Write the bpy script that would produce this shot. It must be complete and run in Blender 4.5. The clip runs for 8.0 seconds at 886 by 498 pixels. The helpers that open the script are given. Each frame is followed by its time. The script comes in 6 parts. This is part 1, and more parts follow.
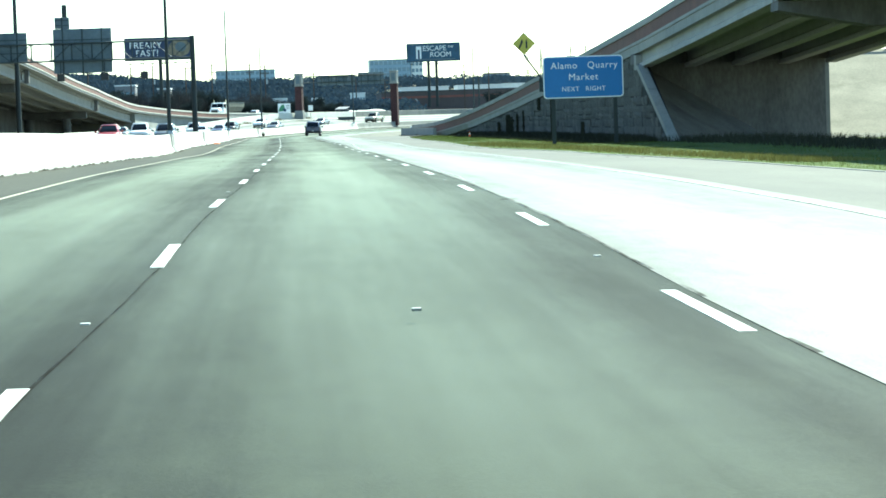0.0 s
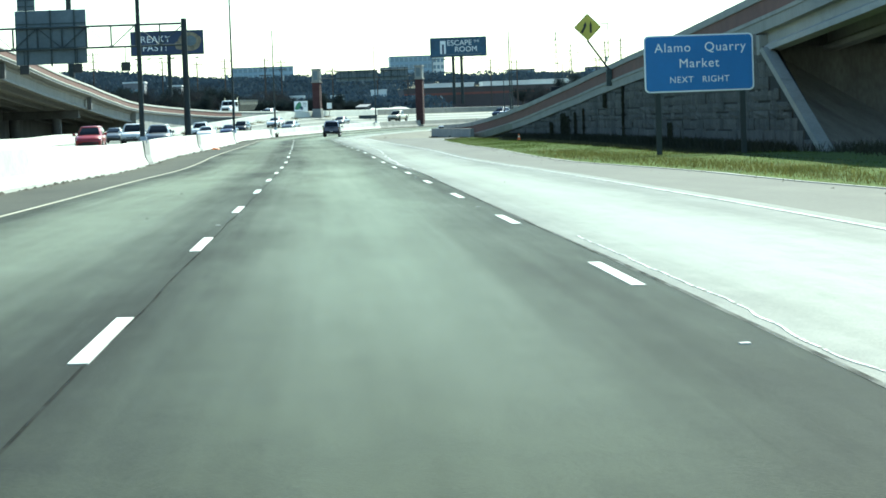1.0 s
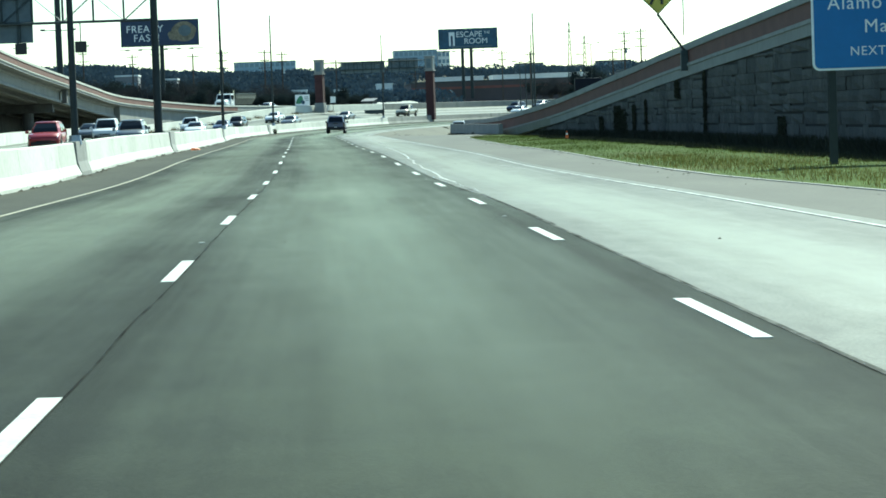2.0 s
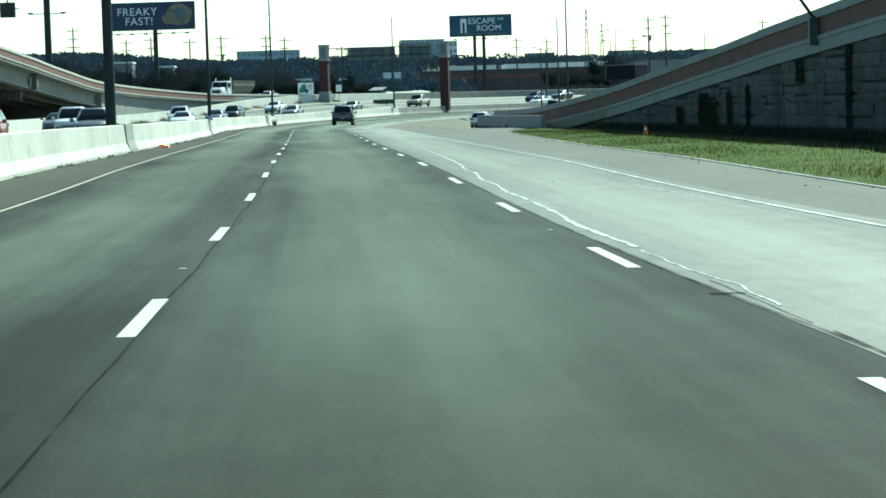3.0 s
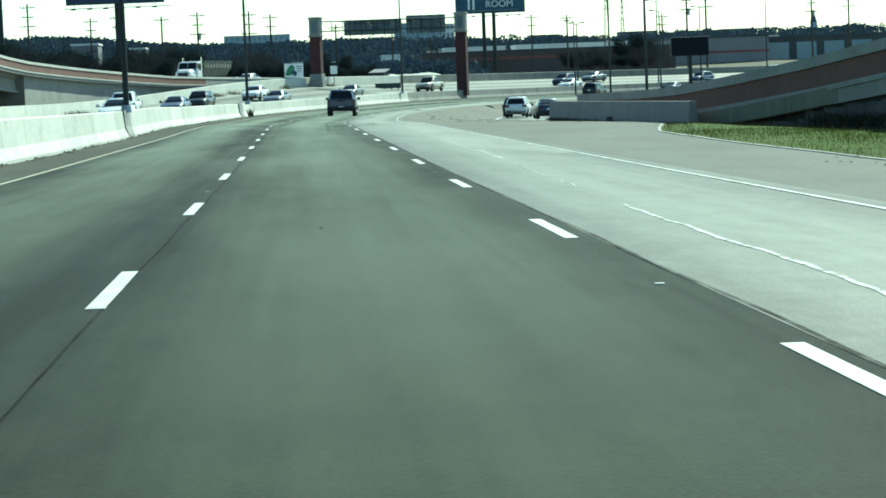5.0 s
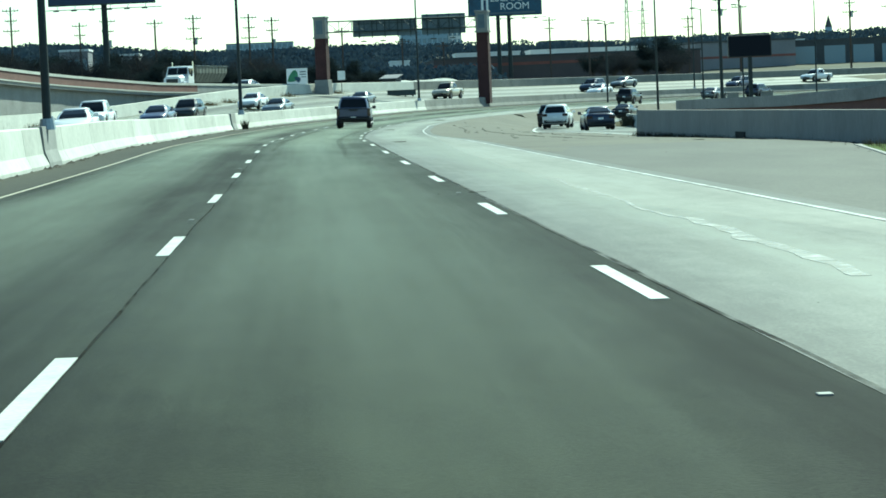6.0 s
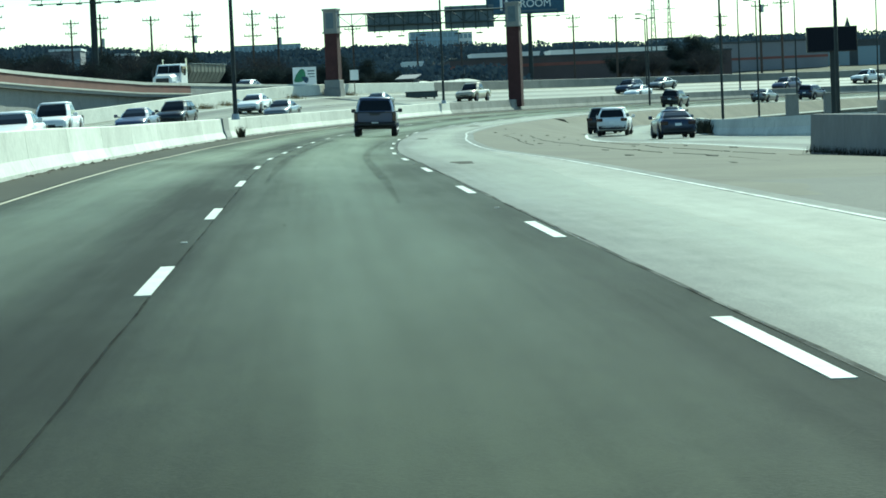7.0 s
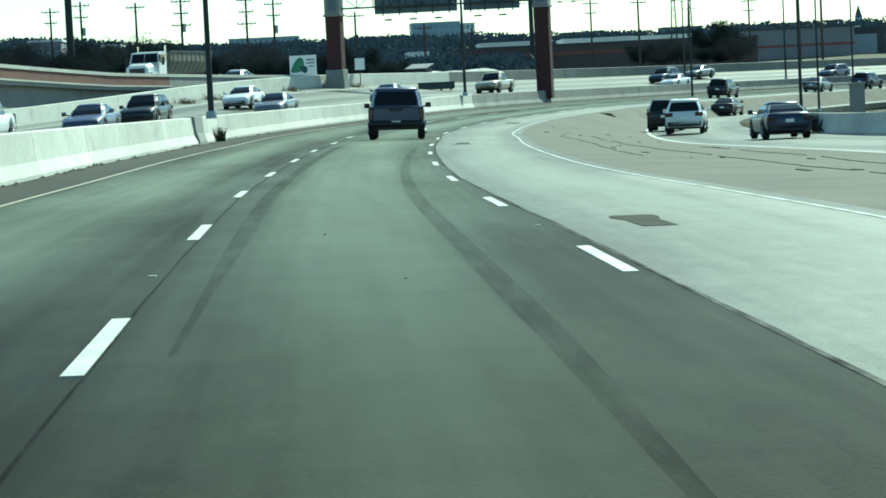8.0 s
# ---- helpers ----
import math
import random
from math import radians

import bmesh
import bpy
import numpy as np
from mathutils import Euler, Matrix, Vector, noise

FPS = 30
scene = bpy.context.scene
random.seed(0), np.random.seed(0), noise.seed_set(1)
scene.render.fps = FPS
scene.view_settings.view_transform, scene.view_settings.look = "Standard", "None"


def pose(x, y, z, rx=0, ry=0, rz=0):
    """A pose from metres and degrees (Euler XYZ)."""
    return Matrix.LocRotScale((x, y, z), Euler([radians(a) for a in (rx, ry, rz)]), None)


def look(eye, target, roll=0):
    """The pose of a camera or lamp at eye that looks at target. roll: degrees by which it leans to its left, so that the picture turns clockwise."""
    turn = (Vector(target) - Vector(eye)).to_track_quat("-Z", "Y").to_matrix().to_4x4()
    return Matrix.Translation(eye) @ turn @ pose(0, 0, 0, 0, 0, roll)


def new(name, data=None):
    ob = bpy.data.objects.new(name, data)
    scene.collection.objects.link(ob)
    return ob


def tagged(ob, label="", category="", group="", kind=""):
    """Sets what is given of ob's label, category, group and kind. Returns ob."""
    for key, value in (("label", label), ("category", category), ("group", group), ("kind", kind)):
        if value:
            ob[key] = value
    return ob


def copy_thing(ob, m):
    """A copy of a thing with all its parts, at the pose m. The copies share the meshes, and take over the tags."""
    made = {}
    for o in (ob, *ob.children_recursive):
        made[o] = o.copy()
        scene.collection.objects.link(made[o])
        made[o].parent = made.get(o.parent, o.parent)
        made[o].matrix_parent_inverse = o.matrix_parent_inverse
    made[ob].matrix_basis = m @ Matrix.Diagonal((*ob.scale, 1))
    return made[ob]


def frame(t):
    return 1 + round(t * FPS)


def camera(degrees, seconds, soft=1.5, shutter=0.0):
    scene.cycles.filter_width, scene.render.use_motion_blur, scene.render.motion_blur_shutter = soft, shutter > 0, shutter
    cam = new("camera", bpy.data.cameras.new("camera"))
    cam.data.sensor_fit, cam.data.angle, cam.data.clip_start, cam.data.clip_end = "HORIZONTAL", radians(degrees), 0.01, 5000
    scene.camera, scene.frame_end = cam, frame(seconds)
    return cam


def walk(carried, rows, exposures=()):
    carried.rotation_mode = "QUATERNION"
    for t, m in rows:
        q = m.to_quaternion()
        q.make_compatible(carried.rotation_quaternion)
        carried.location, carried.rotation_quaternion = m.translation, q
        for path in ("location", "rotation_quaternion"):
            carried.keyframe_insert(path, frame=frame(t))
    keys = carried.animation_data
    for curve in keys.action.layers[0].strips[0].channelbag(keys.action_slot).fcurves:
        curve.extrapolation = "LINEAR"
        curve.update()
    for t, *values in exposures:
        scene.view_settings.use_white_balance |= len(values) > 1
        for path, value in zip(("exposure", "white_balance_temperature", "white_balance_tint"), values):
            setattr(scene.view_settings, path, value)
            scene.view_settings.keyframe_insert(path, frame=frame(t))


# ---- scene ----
cam = camera(19.78, 8.0, 1.7)
walk(cam, [
    (0, look((-0.752, -16.232, 1.202), (4.991, 83.476, -3.843), -1.932)),
    (0.5, look((-0.514, 0.635, 1.352), (4.667, 100.375, -3.661), -2.105)),
    (1, look((-0.390, 16.099, 1.441), (4.577, 115.845, -3.680), -2.066)),
    (1.5, look((-0.308, 30.836, 1.413), (4.621, 130.579, -3.783), -2.163)),
    (3, look((-0.313, 75.791, 1.311), (4.376, 175.522, -4.316), -1.822)),
    (3.5, look((-0.345, 90.603, 1.261), (4.424, 190.317, -4.604), -1.791)),
    (4, look((-0.276, 106.143, 1.180), (4.556, 205.839, -4.943), -1.972)),
    (4.5, look((-0.241, 121.665, 1.187), (4.708, 221.347, -5.058), -2.079)),
    (6, look((-0.364, 166.491, 1.198), (4.430, 266.205, -4.652), -2.439)),
    (6.5, look((-0.476, 180.900, 1.198), (4.131, 280.628, -4.560), -2.382)),
    (7, look((-0.606, 195.474, 1.164), (3.919, 295.209, -4.529), -2.434)),
    (7.5, look((-0.692, 210.141, 1.179), (3.699, 309.881, -4.544), -2.536)),
    (8, look((-0.760, 224.905, 1.212), (3.746, 324.624, -4.764), -2.814)),
], exposures=[
    (0, 1.7, 6100, -14), (1.0, 1.38, 6100, -14), (1.5, 1.15, 6080, -15), (3.0, 0.84, 6040, -22), (6.5, 0.78, 5950, -25), (8.0, 0.69, 5920, -26),
])

# ---- light: sun ahead and to the right, pale bright sky ----
SUN_TURN, SUN_HEIGHT = 31.0, 43.0
world = bpy.data.worlds.new("sky")
scene.world = world
world.use_nodes = True
wn = world.node_tree.nodes
sky = wn.new("ShaderNodeTexSky")
sky.sky_type = "NISHITA"
sky.sun_disc = False
sky.sun_elevation, sky.sun_rotation = radians(SUN_HEIGHT), radians(SUN_TURN)
sky.air_density, sky.dust_density, sky.ozone_density = 1.0, 0.2, 2.5
wn["Background"].inputs["Strength"].default_value = 0.1
world.node_tree.links.new(sky.outputs["Color"], wn["Background"].inputs["Color"])
sun = new("sun", bpy.data.lights.new("sun", "SUN"))
sun.data.energy, sun.data.angle, sun.data.color = 4.9, radians(0.55), (1.0, 0.95, 0.86)
sun.matrix_world = look((150 * math.sin(radians(SUN_TURN)), 150 * math.cos(radians(SUN_TURN)), 150 * math.tan(radians(SUN_HEIGHT))), (0, 0, 0))


# ---- materials ----
def material(name, colour, rough=0.8, metal=0.0, scale=1.0, vary=0.25, fine=12.0, bump=0.0, stain=None, stain_scale=0.3, stain_at=0.55,
             island=0.0, stretch=(1, 1, 1), spec=0.5, coat=0.0, each=0.0, thin=0.0, thick=0.8):
    """A surface with grain at two scales, and stains of another colour where asked."""
    m = bpy.data.materials.new(name)
    m.use_nodes = True
    nt = m.node_tree
    n, link = nt.nodes, nt.links.new
    b = n["Principled BSDF"]
    b.inputs["Roughness"].default_value, b.inputs["Metallic"].default_value = rough, metal
    b.inputs["Specular IOR Level"].default_value = spec
    b.inputs["Coat Weight"].default_value = coat
    geo = n.new("ShaderNodeNewGeometry")
    mp = n.new("ShaderNodeMapping")
    mp.inputs["Scale"].default_value = stretch
    link(geo.outputs["Position"], mp.inputs["Vector"])

    def grain(s, detail=4.0, rough_=0.6):
        t = n.new("ShaderNodeTexNoise")
        t.inputs["Scale"].default_value, t.inputs["Detail"].default_value, t.inputs["Roughness"].default_value = s, detail, rough_
        link(mp.outputs["Vector"], t.inputs["Vector"])
        return t.outputs["Fac"]

    def ramp(fac, lo, hi, a, c):
        r = n.new("ShaderNodeMapRange")
        r.inputs["From Min"].default_value, r.inputs["From Max"].default_value = lo, hi
        r.inputs["To Min"].default_value, r.inputs["To Max"].default_value = a, c
        link(fac, r.inputs["Value"])
        return r.outputs["Result"]

    def mul(a, c):
        x = n.new("ShaderNodeMath")
        x.operation = "MULTIPLY"
        link(a, x.inputs[0])
        link(c, x.inputs[1])
        return x.outputs[0]

    big = ramp(grain(scale), 0.3, 0.7, 1 - vary, 1 + vary)
    small = ramp(grain(scale * fine, 3.0), 0.3, 0.7, 1 - vary * 0.7, 1 + vary * 0.7)
    level = mul(big, small)
    if island:
        level = mul(level, ramp(geo.outputs["Random Per Island"], 0, 1, 1 - island, 1 + island))
    if each:
        info = n.new("ShaderNodeObjectInfo")
        level = mul(level, ramp(info.outputs["Random"], 0, 1, 1 - each, 1 + each))
    rgb = n.new("ShaderNodeRGB")
    rgb.outputs[0].default_value = (*colour, 1)
    sc = n.new("ShaderNodeVectorMath")
    sc.operation = "SCALE"
    link(rgb.outputs[0], sc.inputs[0])
    link(level, sc.inputs["Scale"])
    out = sc.outputs[0]
    if stain:
        mix = n.new("ShaderNodeMix")
        mix.data_type = "RGBA"
        link(ramp(grain(stain_scale, 6.0, 0.65), stain_at, stain_at + 0.16, 0, 0.85), mix.inputs["Factor"])
        link(out, mix.inputs["A"])
        mix.inputs["B"].default_value = (*stain, 1)
        out = mix.outputs["Result"]
    link(out, b.inputs["Base Color"])
    if thin:
        link(ramp(grain(thin, 5.0, 0.65), 0.3, 0.7, 0.02, thick), b.inputs["Alpha"])
    if bump:
        bp = n.new("ShaderNodeBump")
        bp.inputs["Strength"].default_value, bp.inputs["Distance"].default_value = bump, 0.02
        link(grain(scale * fine * 2, 3.0), bp.inputs["Height"])
        link(bp.outputs["Normal"], b.inputs["Normal"])
    return m


def road_surface(name, dark, light, rough, spec, shift, depth, sheen=0.0):
    """Pavement worn in streaks along the lanes; u runs across the road, v along it, in metres."""
    m = bpy.data.materials.new(name)
    m.use_nodes = True
    n, link = m.node_tree.nodes, m.node_tree.links.new
    b = n["Principled BSDF"]
    b.inputs["Specular IOR Level"].default_value = spec
    b.inputs["Sheen Roughness"].default_value = 0.14
    b.inputs["Sheen Tint"].default_value = (0.66, 0.69, 0.61, 1)
    uv = n.new("ShaderNodeUVMap")
    uv.uv_map = "lane"

    def grain(su, sv, detail, shape=0.6):
        mp = n.new("ShaderNodeMapping")
        mp.inputs["Scale"].default_value = (su, sv, 1)
        link(uv.outputs["UV"], mp.inputs["Vector"])
        t = n.new("ShaderNodeTexNoise")
        t.inputs["Scale"].default_value, t.inputs["Detail"].default_value, t.inputs["Roughness"].default_value = 1.0, detail, shape
        link(mp.outputs["Vector"], t.inputs["Vector"])
        return t.outputs["Fac"]

    def calc(op, a, c):
        x = n.new("ShaderNodeMath")
        x.operation = op
        for i, v in enumerate((a, c)):
            if isinstance(v, (int, float)):
                x.inputs[i].default_value = v
            else:
                link(v, x.inputs[i])
        return x.outputs[0]

    def spanned(fac, lo, hi, a, c):
        r = n.new("ShaderNodeMapRange")
        for key, v in (("From Min", lo), ("From Max", hi), ("To Min", a), ("To Max", c)):
            r.inputs[key].default_value = v
        link(fac, r.inputs["Value"])
        return r.outputs["Result"]

    sep = n.new("ShaderNodeSeparateXYZ")
    link(uv.outputs["UV"], sep.inputs["Vector"])
    across = calc("COSINE", calc("MULTIPLY", calc("ADD", sep.outputs["X"], shift), 2 * math.pi / 3.66), 0.0)
    track = spanned(across, -1, 1, 0.5 - depth, 0.5 + depth)
    streak = spanned(grain(1.5, 0.02, 5), 0.3, 0.7, -0.17, 0.17)
    blot = spanned(grain(0.35, 0.05, 5), 0.3, 0.7, -0.26, 0.26)
    spots = spanned(grain(2.6, 0.9, 6, 0.75), 0.3, 0.7, -0.28, 0.28)
    fine = spanned(grain(42, 26, 4, 0.75), 0.28, 0.72, -0.42, 0.42)
    # darker to the left of the lane line
    left_dark = spanned(sep.outputs["X"], -2.3, -1.5, -0.2 if sheen > 0.5 else 0.0, 0.0)
    track = calc("ADD", track, left_dark)
    wear = calc("ADD", calc("ADD", calc("ADD", track, streak), calc("ADD", blot, spots)), fine)
    mix = n.new("ShaderNodeMix")
    mix.data_type = "RGBA"
    link(wear, mix.inputs["Factor"])
    mix.inputs["A"].default_value, mix.inputs["B"].default_value = (*dark, 1), (*light, 1)
    link(mix.outputs["Result"], b.inputs["Base Color"])
    # sheen brightens the road at grazing angles, imitating glare in the distance
    link(calc("MULTIPLY", spanned(calc("ADD", calc("ADD", track, streak), blot), -0.1, 1.1, 0.25, 1.75), sheen), b.inputs["Sheen Weight"])
    link(spanned(calc("ADD", streak, blot), -0.5, 0.5, rough + 0.08, rough - 0.08), b.inputs["Roughness"])
    bp = n.new("ShaderNodeBump")
    bp.inputs["Strength"].default_value, bp.inputs["Distance"].default_value = 0.2, 0.006
    link(grain(45, 45, 3, 0.7), bp.inputs["Height"])
    link(bp.outputs["Normal"], b.inputs["Normal"])
    return m


def plain(name, colour, rough=0.5, metal=0.0, coat=0.0, spec=0.5):
    m = bpy.data.materials.new(name)
    m.use_nodes = True
    b = m.node_tree.nodes["Principled BSDF"]
    b.inputs["Base Color"].default_value = (*colour, 1)
    b.inputs["Roughness"].default_value, b.inputs["Metallic"].default_value = rough, metal
    b.inputs["Coat Weight"].default_value, b.inputs["Specular IOR Level"].default_value = coat, spec
    return m


def glass(name, tint=(0.008, 0.009, 0.011)):
    return plain(name, tint, 0.06, 0.0, 0.0, 0.28)


M = dict(
    lane=road_surface("worn_dark_pavement", (0.0058, 0.0067, 0.0044), (0.035, 0.04, 0.025), 0.76, 0.06, 0.0, 0.32, 0.85),
    lane_light=road_surface("pale_concrete_pavement", (0.035, 0.037, 0.029), (0.174, 0.18, 0.148), 0.62, 0.3, 0.2, 0.36, 0.3),
    shoulder=material("grey_shoulder_pavement", (0.064, 0.064, 0.052), 0.85, 0, 0.4, 0.25, 40, 0.3, (0.042, 0.042, 0.035), 0.3, 0.52, stretch=(1, 0.25, 1)),
    fresh_strip=road_surface("bleached_concrete_pavement", (0.1, 0.104, 0.084), (0.225, 0.232, 0.19), 0.62, 0.3, 0.2, 0.1),
    sand=material("pale_sandy_dirt", (0.24, 0.22, 0.17), 0.95, 0, 0.4, 0.18, 20, 0.4, (0.15, 0.14, 0.1), 0.3, 0.55, spec=0.1),
    dusty=material("dusty_brown_shoulder", (0.041, 0.042, 0.031), 0.9, 0, 0.5, 0.3, 30, 0.3, (0.02, 0.021, 0.016), 0.25, 0.5, stretch=(1, 0.2, 1), spec=0.2),
    gore=material("dusty_gore_pavement", (0.09, 0.085, 0.062), 0.9, 0, 0.3, 0.2, 30, 0.3, (0.054, 0.05, 0.037), 0.25, 0.55),
    paint=material("white_road_paint", (0.47, 0.48, 0.44), 0.6, 0, 2.0, 0.2, 15, 0.1, (0.3, 0.3, 0.28), 4.0, 0.55),
    worn=material("worn_edge_paint", (0.42, 0.43, 0.4), 0.6, 0, 1.0, 0.2, 15, 0.1, (0.17, 0.17, 0.15), 1.4, 0.44),
    yellow=material("faded_yellow_road_paint", (0.34, 0.31, 0.225), 0.65, 0, 2.0, 0.15, 12, 0.1, (0.23, 0.205, 0.15), 2.0, 0.55),
    tar=material("dark_joint_sealer", (0.008, 0.008, 0.008), 0.85, 0, 2.0, 0.3, spec=0.05, thin=1.2),
    spall=material("dark_spalled_pavement", (0.055, 0.053, 0.045), 0.95, 0, 2.0, 0.3, 8, spec=0.1),
    rubber=material("tyre_rubber_on_pavement", (0.006, 0.0065, 0.0055), 0.8, 0, 1.5, 0.25, 8, spec=0.05, stretch=(1, 0.1, 1), thin=5.0, thick=0.34),
    barrier=material("weathered_barrier_concrete", (0.5, 0.5, 0.45), 0.88, 0, 0.45, 0.12, 16, 0.3, (0.3, 0.295, 0.26), 0.7, 0.58, stretch=(1, 0.7, 0.9), each=0.16),
    oldbarrier=material("aged_grey_barrier_concrete", (0.22, 0.22, 0.2), 0.9, 0, 0.45, 0.16, 14, 0.35, (0.13, 0.13, 0.12), 0.8, 0.55, stretch=(1, 0.7, 0.9), each=0.15),
    concrete=material("bridge_concrete", (0.24, 0.238, 0.225), 0.85, 0, 0.5, 0.12, 16, 0.25, (0.27, 0.26, 0.24), 0.5, 0.57, stretch=(1, 1, 0.4)),
    # darker than the bridge concrete: shade under the spans is put into the colour
    abutment=material("shade_dark_stained_concrete", (0.125, 0.122, 0.122), 0.9, 0, 0.5, 0.25, 16, 0.25, (0.06, 0.058, 0.058), 0.35, 0.52, stretch=(1, 1, 0.4)),
    coping=material("pale_coping_concrete", (0.25, 0.25, 0.235), 0.85, 0, 0.5, 0.14, 16, 0.2, (0.17, 0.17, 0.158), 0.7, 0.56),
    girder=material("grey_girder_concrete", (0.29, 0.29, 0.28), 0.8, 0, 0.6, 0.1, 12, 0.15, (0.24, 0.24, 0.22), 0.5, 0.58),
    redband=material("brick_red_band", (0.125, 0.056, 0.045), 0.85, 0, 0.8, 0.16, 18, 0.25, (0.16, 0.062, 0.047), 0.8, 0.58),
    stone=material("rough_stone_face", (0.064, 0.061, 0.057), 0.95, 0, 0.9, 0.3, 9, 1.0, (0.016, 0.0155, 0.014), 0.5, 0.55, stretch=(1, 1, 0.22), each=0.25),
    joint=material("dark_wall_joint", (0.012, 0.0115, 0.011), 0.95, 0, 0.7, 0.3),
    brick=material("red_brick_pillar", (0.068, 0.028, 0.029), 0.9, 0, 1.5, 0.2, 14, 0.4),
    metal=material("galvanised_steel", (0.36, 0.38, 0.4), 0.45, 0.7, 1.5, 0.12, 8),
    pole=material("weathered_pole_steel", (0.026, 0.033, 0.035), 0.6, 0.3, 0.8, 0.15, 8),
    darksteel=material("dark_steel", (0.05, 0.065, 0.07), 0.5, 0.6, 1.0, 0.2, 8),
    signback=material("aluminium_sign_back", (0.13, 0.165, 0.19), 0.6, 0.4, 0.6, 0.15, 6, 0, (0.08, 0.105, 0.12), 0.8, 0.56),
    blue=material("blue_sign_face", (0.018, 0.15, 0.42), 0.4, 0, 0.8, 0.06, 6),
    white=plain("white_sign_sheet", (0.82, 0.84, 0.84), 0.45),
    amber=material("yellow_sign_face", (0.5, 0.42, 0.06), 0.45, 0, 1.5, 0.06),
    black=plain("black_paint", (0.012, 0.013, 0.015), 0.45),
    navy=material("navy_billboard_print", (0.012, 0.03, 0.085), 0.5, 0, 0.3, 0.15, 6),
    teal=material("blue_billboard_print", (0.02, 0.07, 0.13), 0.5, 0, 0.3, 0.25, 5),
    tan=material("bread_brown_print", (0.2, 0.165, 0.11), 0.5, 0, 1.2, 0.35, 4, 0, (0.08, 0.075, 0.06), 0.8, 0.5),
    green=material("leaf_green_print", (0.05, 0.2, 0.1), 0.5, 0, 1.0, 0.2, 4),
    wood=material("dark_timber_pole", (0.075, 0.055, 0.045), 0.9, 0, 2.0, 0.25, 6),
    grass=material("rough_verge_grass", (0.06, 0.09, 0.017), 0.95, 0, 0.5, 0.35, 14, 0.5, (0.1, 0.085, 0.038), 0.25, 0.56, spec=0.1),
    blade=material("grass_blades", (0.088, 0.115, 0.024), 1.0, 0, 0.35, 0.3, 5, 0, (0.15, 0.13, 0.055), 0.25, 0.54, spec=0.05, island=0.2),
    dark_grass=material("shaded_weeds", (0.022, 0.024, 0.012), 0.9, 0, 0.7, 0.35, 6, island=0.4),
    land=material("dry_grass_and_soil", (0.075, 0.07, 0.042), 0.95, 0, 0.05, 0.3, 20, 0.3, (0.05, 0.055, 0.034), 0.03, 0.48),
    # leaves and twigs lean blue: haze is put into both colours
    leaf=material("haze_blue_olive_foliage", (0.026, 0.035, 0.036), 1.0, 0, 0.12, 0.2, 12, island=0.08, spec=0.05),
    twig=material("haze_blue_bare_twigs", (0.036, 0.038, 0.042), 1.0, 0, 0.15, 0.25, 12, island=0.15, spec=0.05),
    bankgrass=material("dry_bank_grass", (0.1, 0.085, 0.038), 0.95, 0, 0.5, 0.3, 14, 0.5, (0.06, 0.065, 0.024), 0.35, 0.54, spec=0.1),
    straw=material("yellow_dry_grass", (0.17, 0.155, 0.05), 1.0, 0, 0.5, 0.3, 6, island=0.3, spec=0.05),
    drystalk=material("dry_brown_stalks", (0.16, 0.12, 0.06), 0.95, 0, 2.0, 0.3, 6, island=0.4, spec=0.1),
    bark=material("grey_brown_bark", (0.09, 0.07, 0.055), 0.95, 0, 1.5, 0.3, 8, 0.6),
    # blue cast imitates distance haze, mixed into the foliage colour
    farwood=material("haze_blue_woods_foliage", (0.046, 0.068, 0.092), 1.0, 0, 0.02, 0.12, 10, island=0.05, spec=0.05),
    # brick, stucco and stripe colours are greyed to imitate distance haze
    brickwall=material("brown_brick_wall", (0.095, 0.075, 0.075), 0.9, 0, 0.2, 0.12, 25, 0.2, (0.065, 0.054, 0.055), 0.1, 0.58),
    greywall=material("grey_stucco_wall", (0.205, 0.205, 0.222), 0.9, 0, 0.15, 0.1, 25, 0.1, (0.19, 0.19, 0.2), 0.1, 0.58),
    redstripe=material("red_stripe_paint", (0.2, 0.075, 0.06), 0.8, 0, 0.3, 0.12),
    bluegrey=material("blue_grey_tower_cladding", (0.25, 0.35, 0.44), 0.5, 0, 0.05, 0.1, 10),
    whitewall=material("white_roof_and_walls", (0.7, 0.71, 0.7), 0.8, 0, 0.1, 0.08, 10, 0, (0.5, 0.5, 0.49), 0.1, 0.6),
    darkroof=material("dark_flat_roof", (0.06, 0.065, 0.07), 0.8, 0, 0.2, 0.2),
    pane=glass("dark_window_glass"),
    # paled window colour, haze mixed in for the far offices
    far_pane=plain("grey_blue_window_glass", (0.16, 0.24, 0.31), 0.2),
    screen=plain("unlit_display_face", (0.006, 0.008, 0.016), 0.6, spec=0.15),
    tyre=material("tyre_rubber", (0.02, 0.02, 0.021), 0.85, 0, 4.0, 0.2),
    rim=plain("alloy_rim", (0.2, 0.205, 0.215), 0.45, 0.6),
    trim=plain("black_plastic_trim", (0.025, 0.025, 0.027), 0.55),
    red_lens=plain("red_tail_lamp_lens", (0.025, 0.003, 0.005), 0.15, 0, 0.5),
    clear_lens=plain("clear_lamp_lens", (0.7, 0.72, 0.74), 0.12, 0.2, 0.5),
    chrome=plain("chrome", (0.7, 0.71, 0.72), 0.12, 1.0),
    trailer=material("grey_trailer_steel", (0.14, 0.145, 0.12), 0.7, 0, 0.8, 0.2, 8, 0, (0.08, 0.08, 0.07), 0.8, 0.55),
    orange=plain("orange_plastic", (0.75, 0.16, 0.03), 0.5),
    dirt=material("roadside_dirt", (0.035, 0.03, 0.022), 0.95, 0, 2.0, 0.3, 8, 0.4, island=0.4),
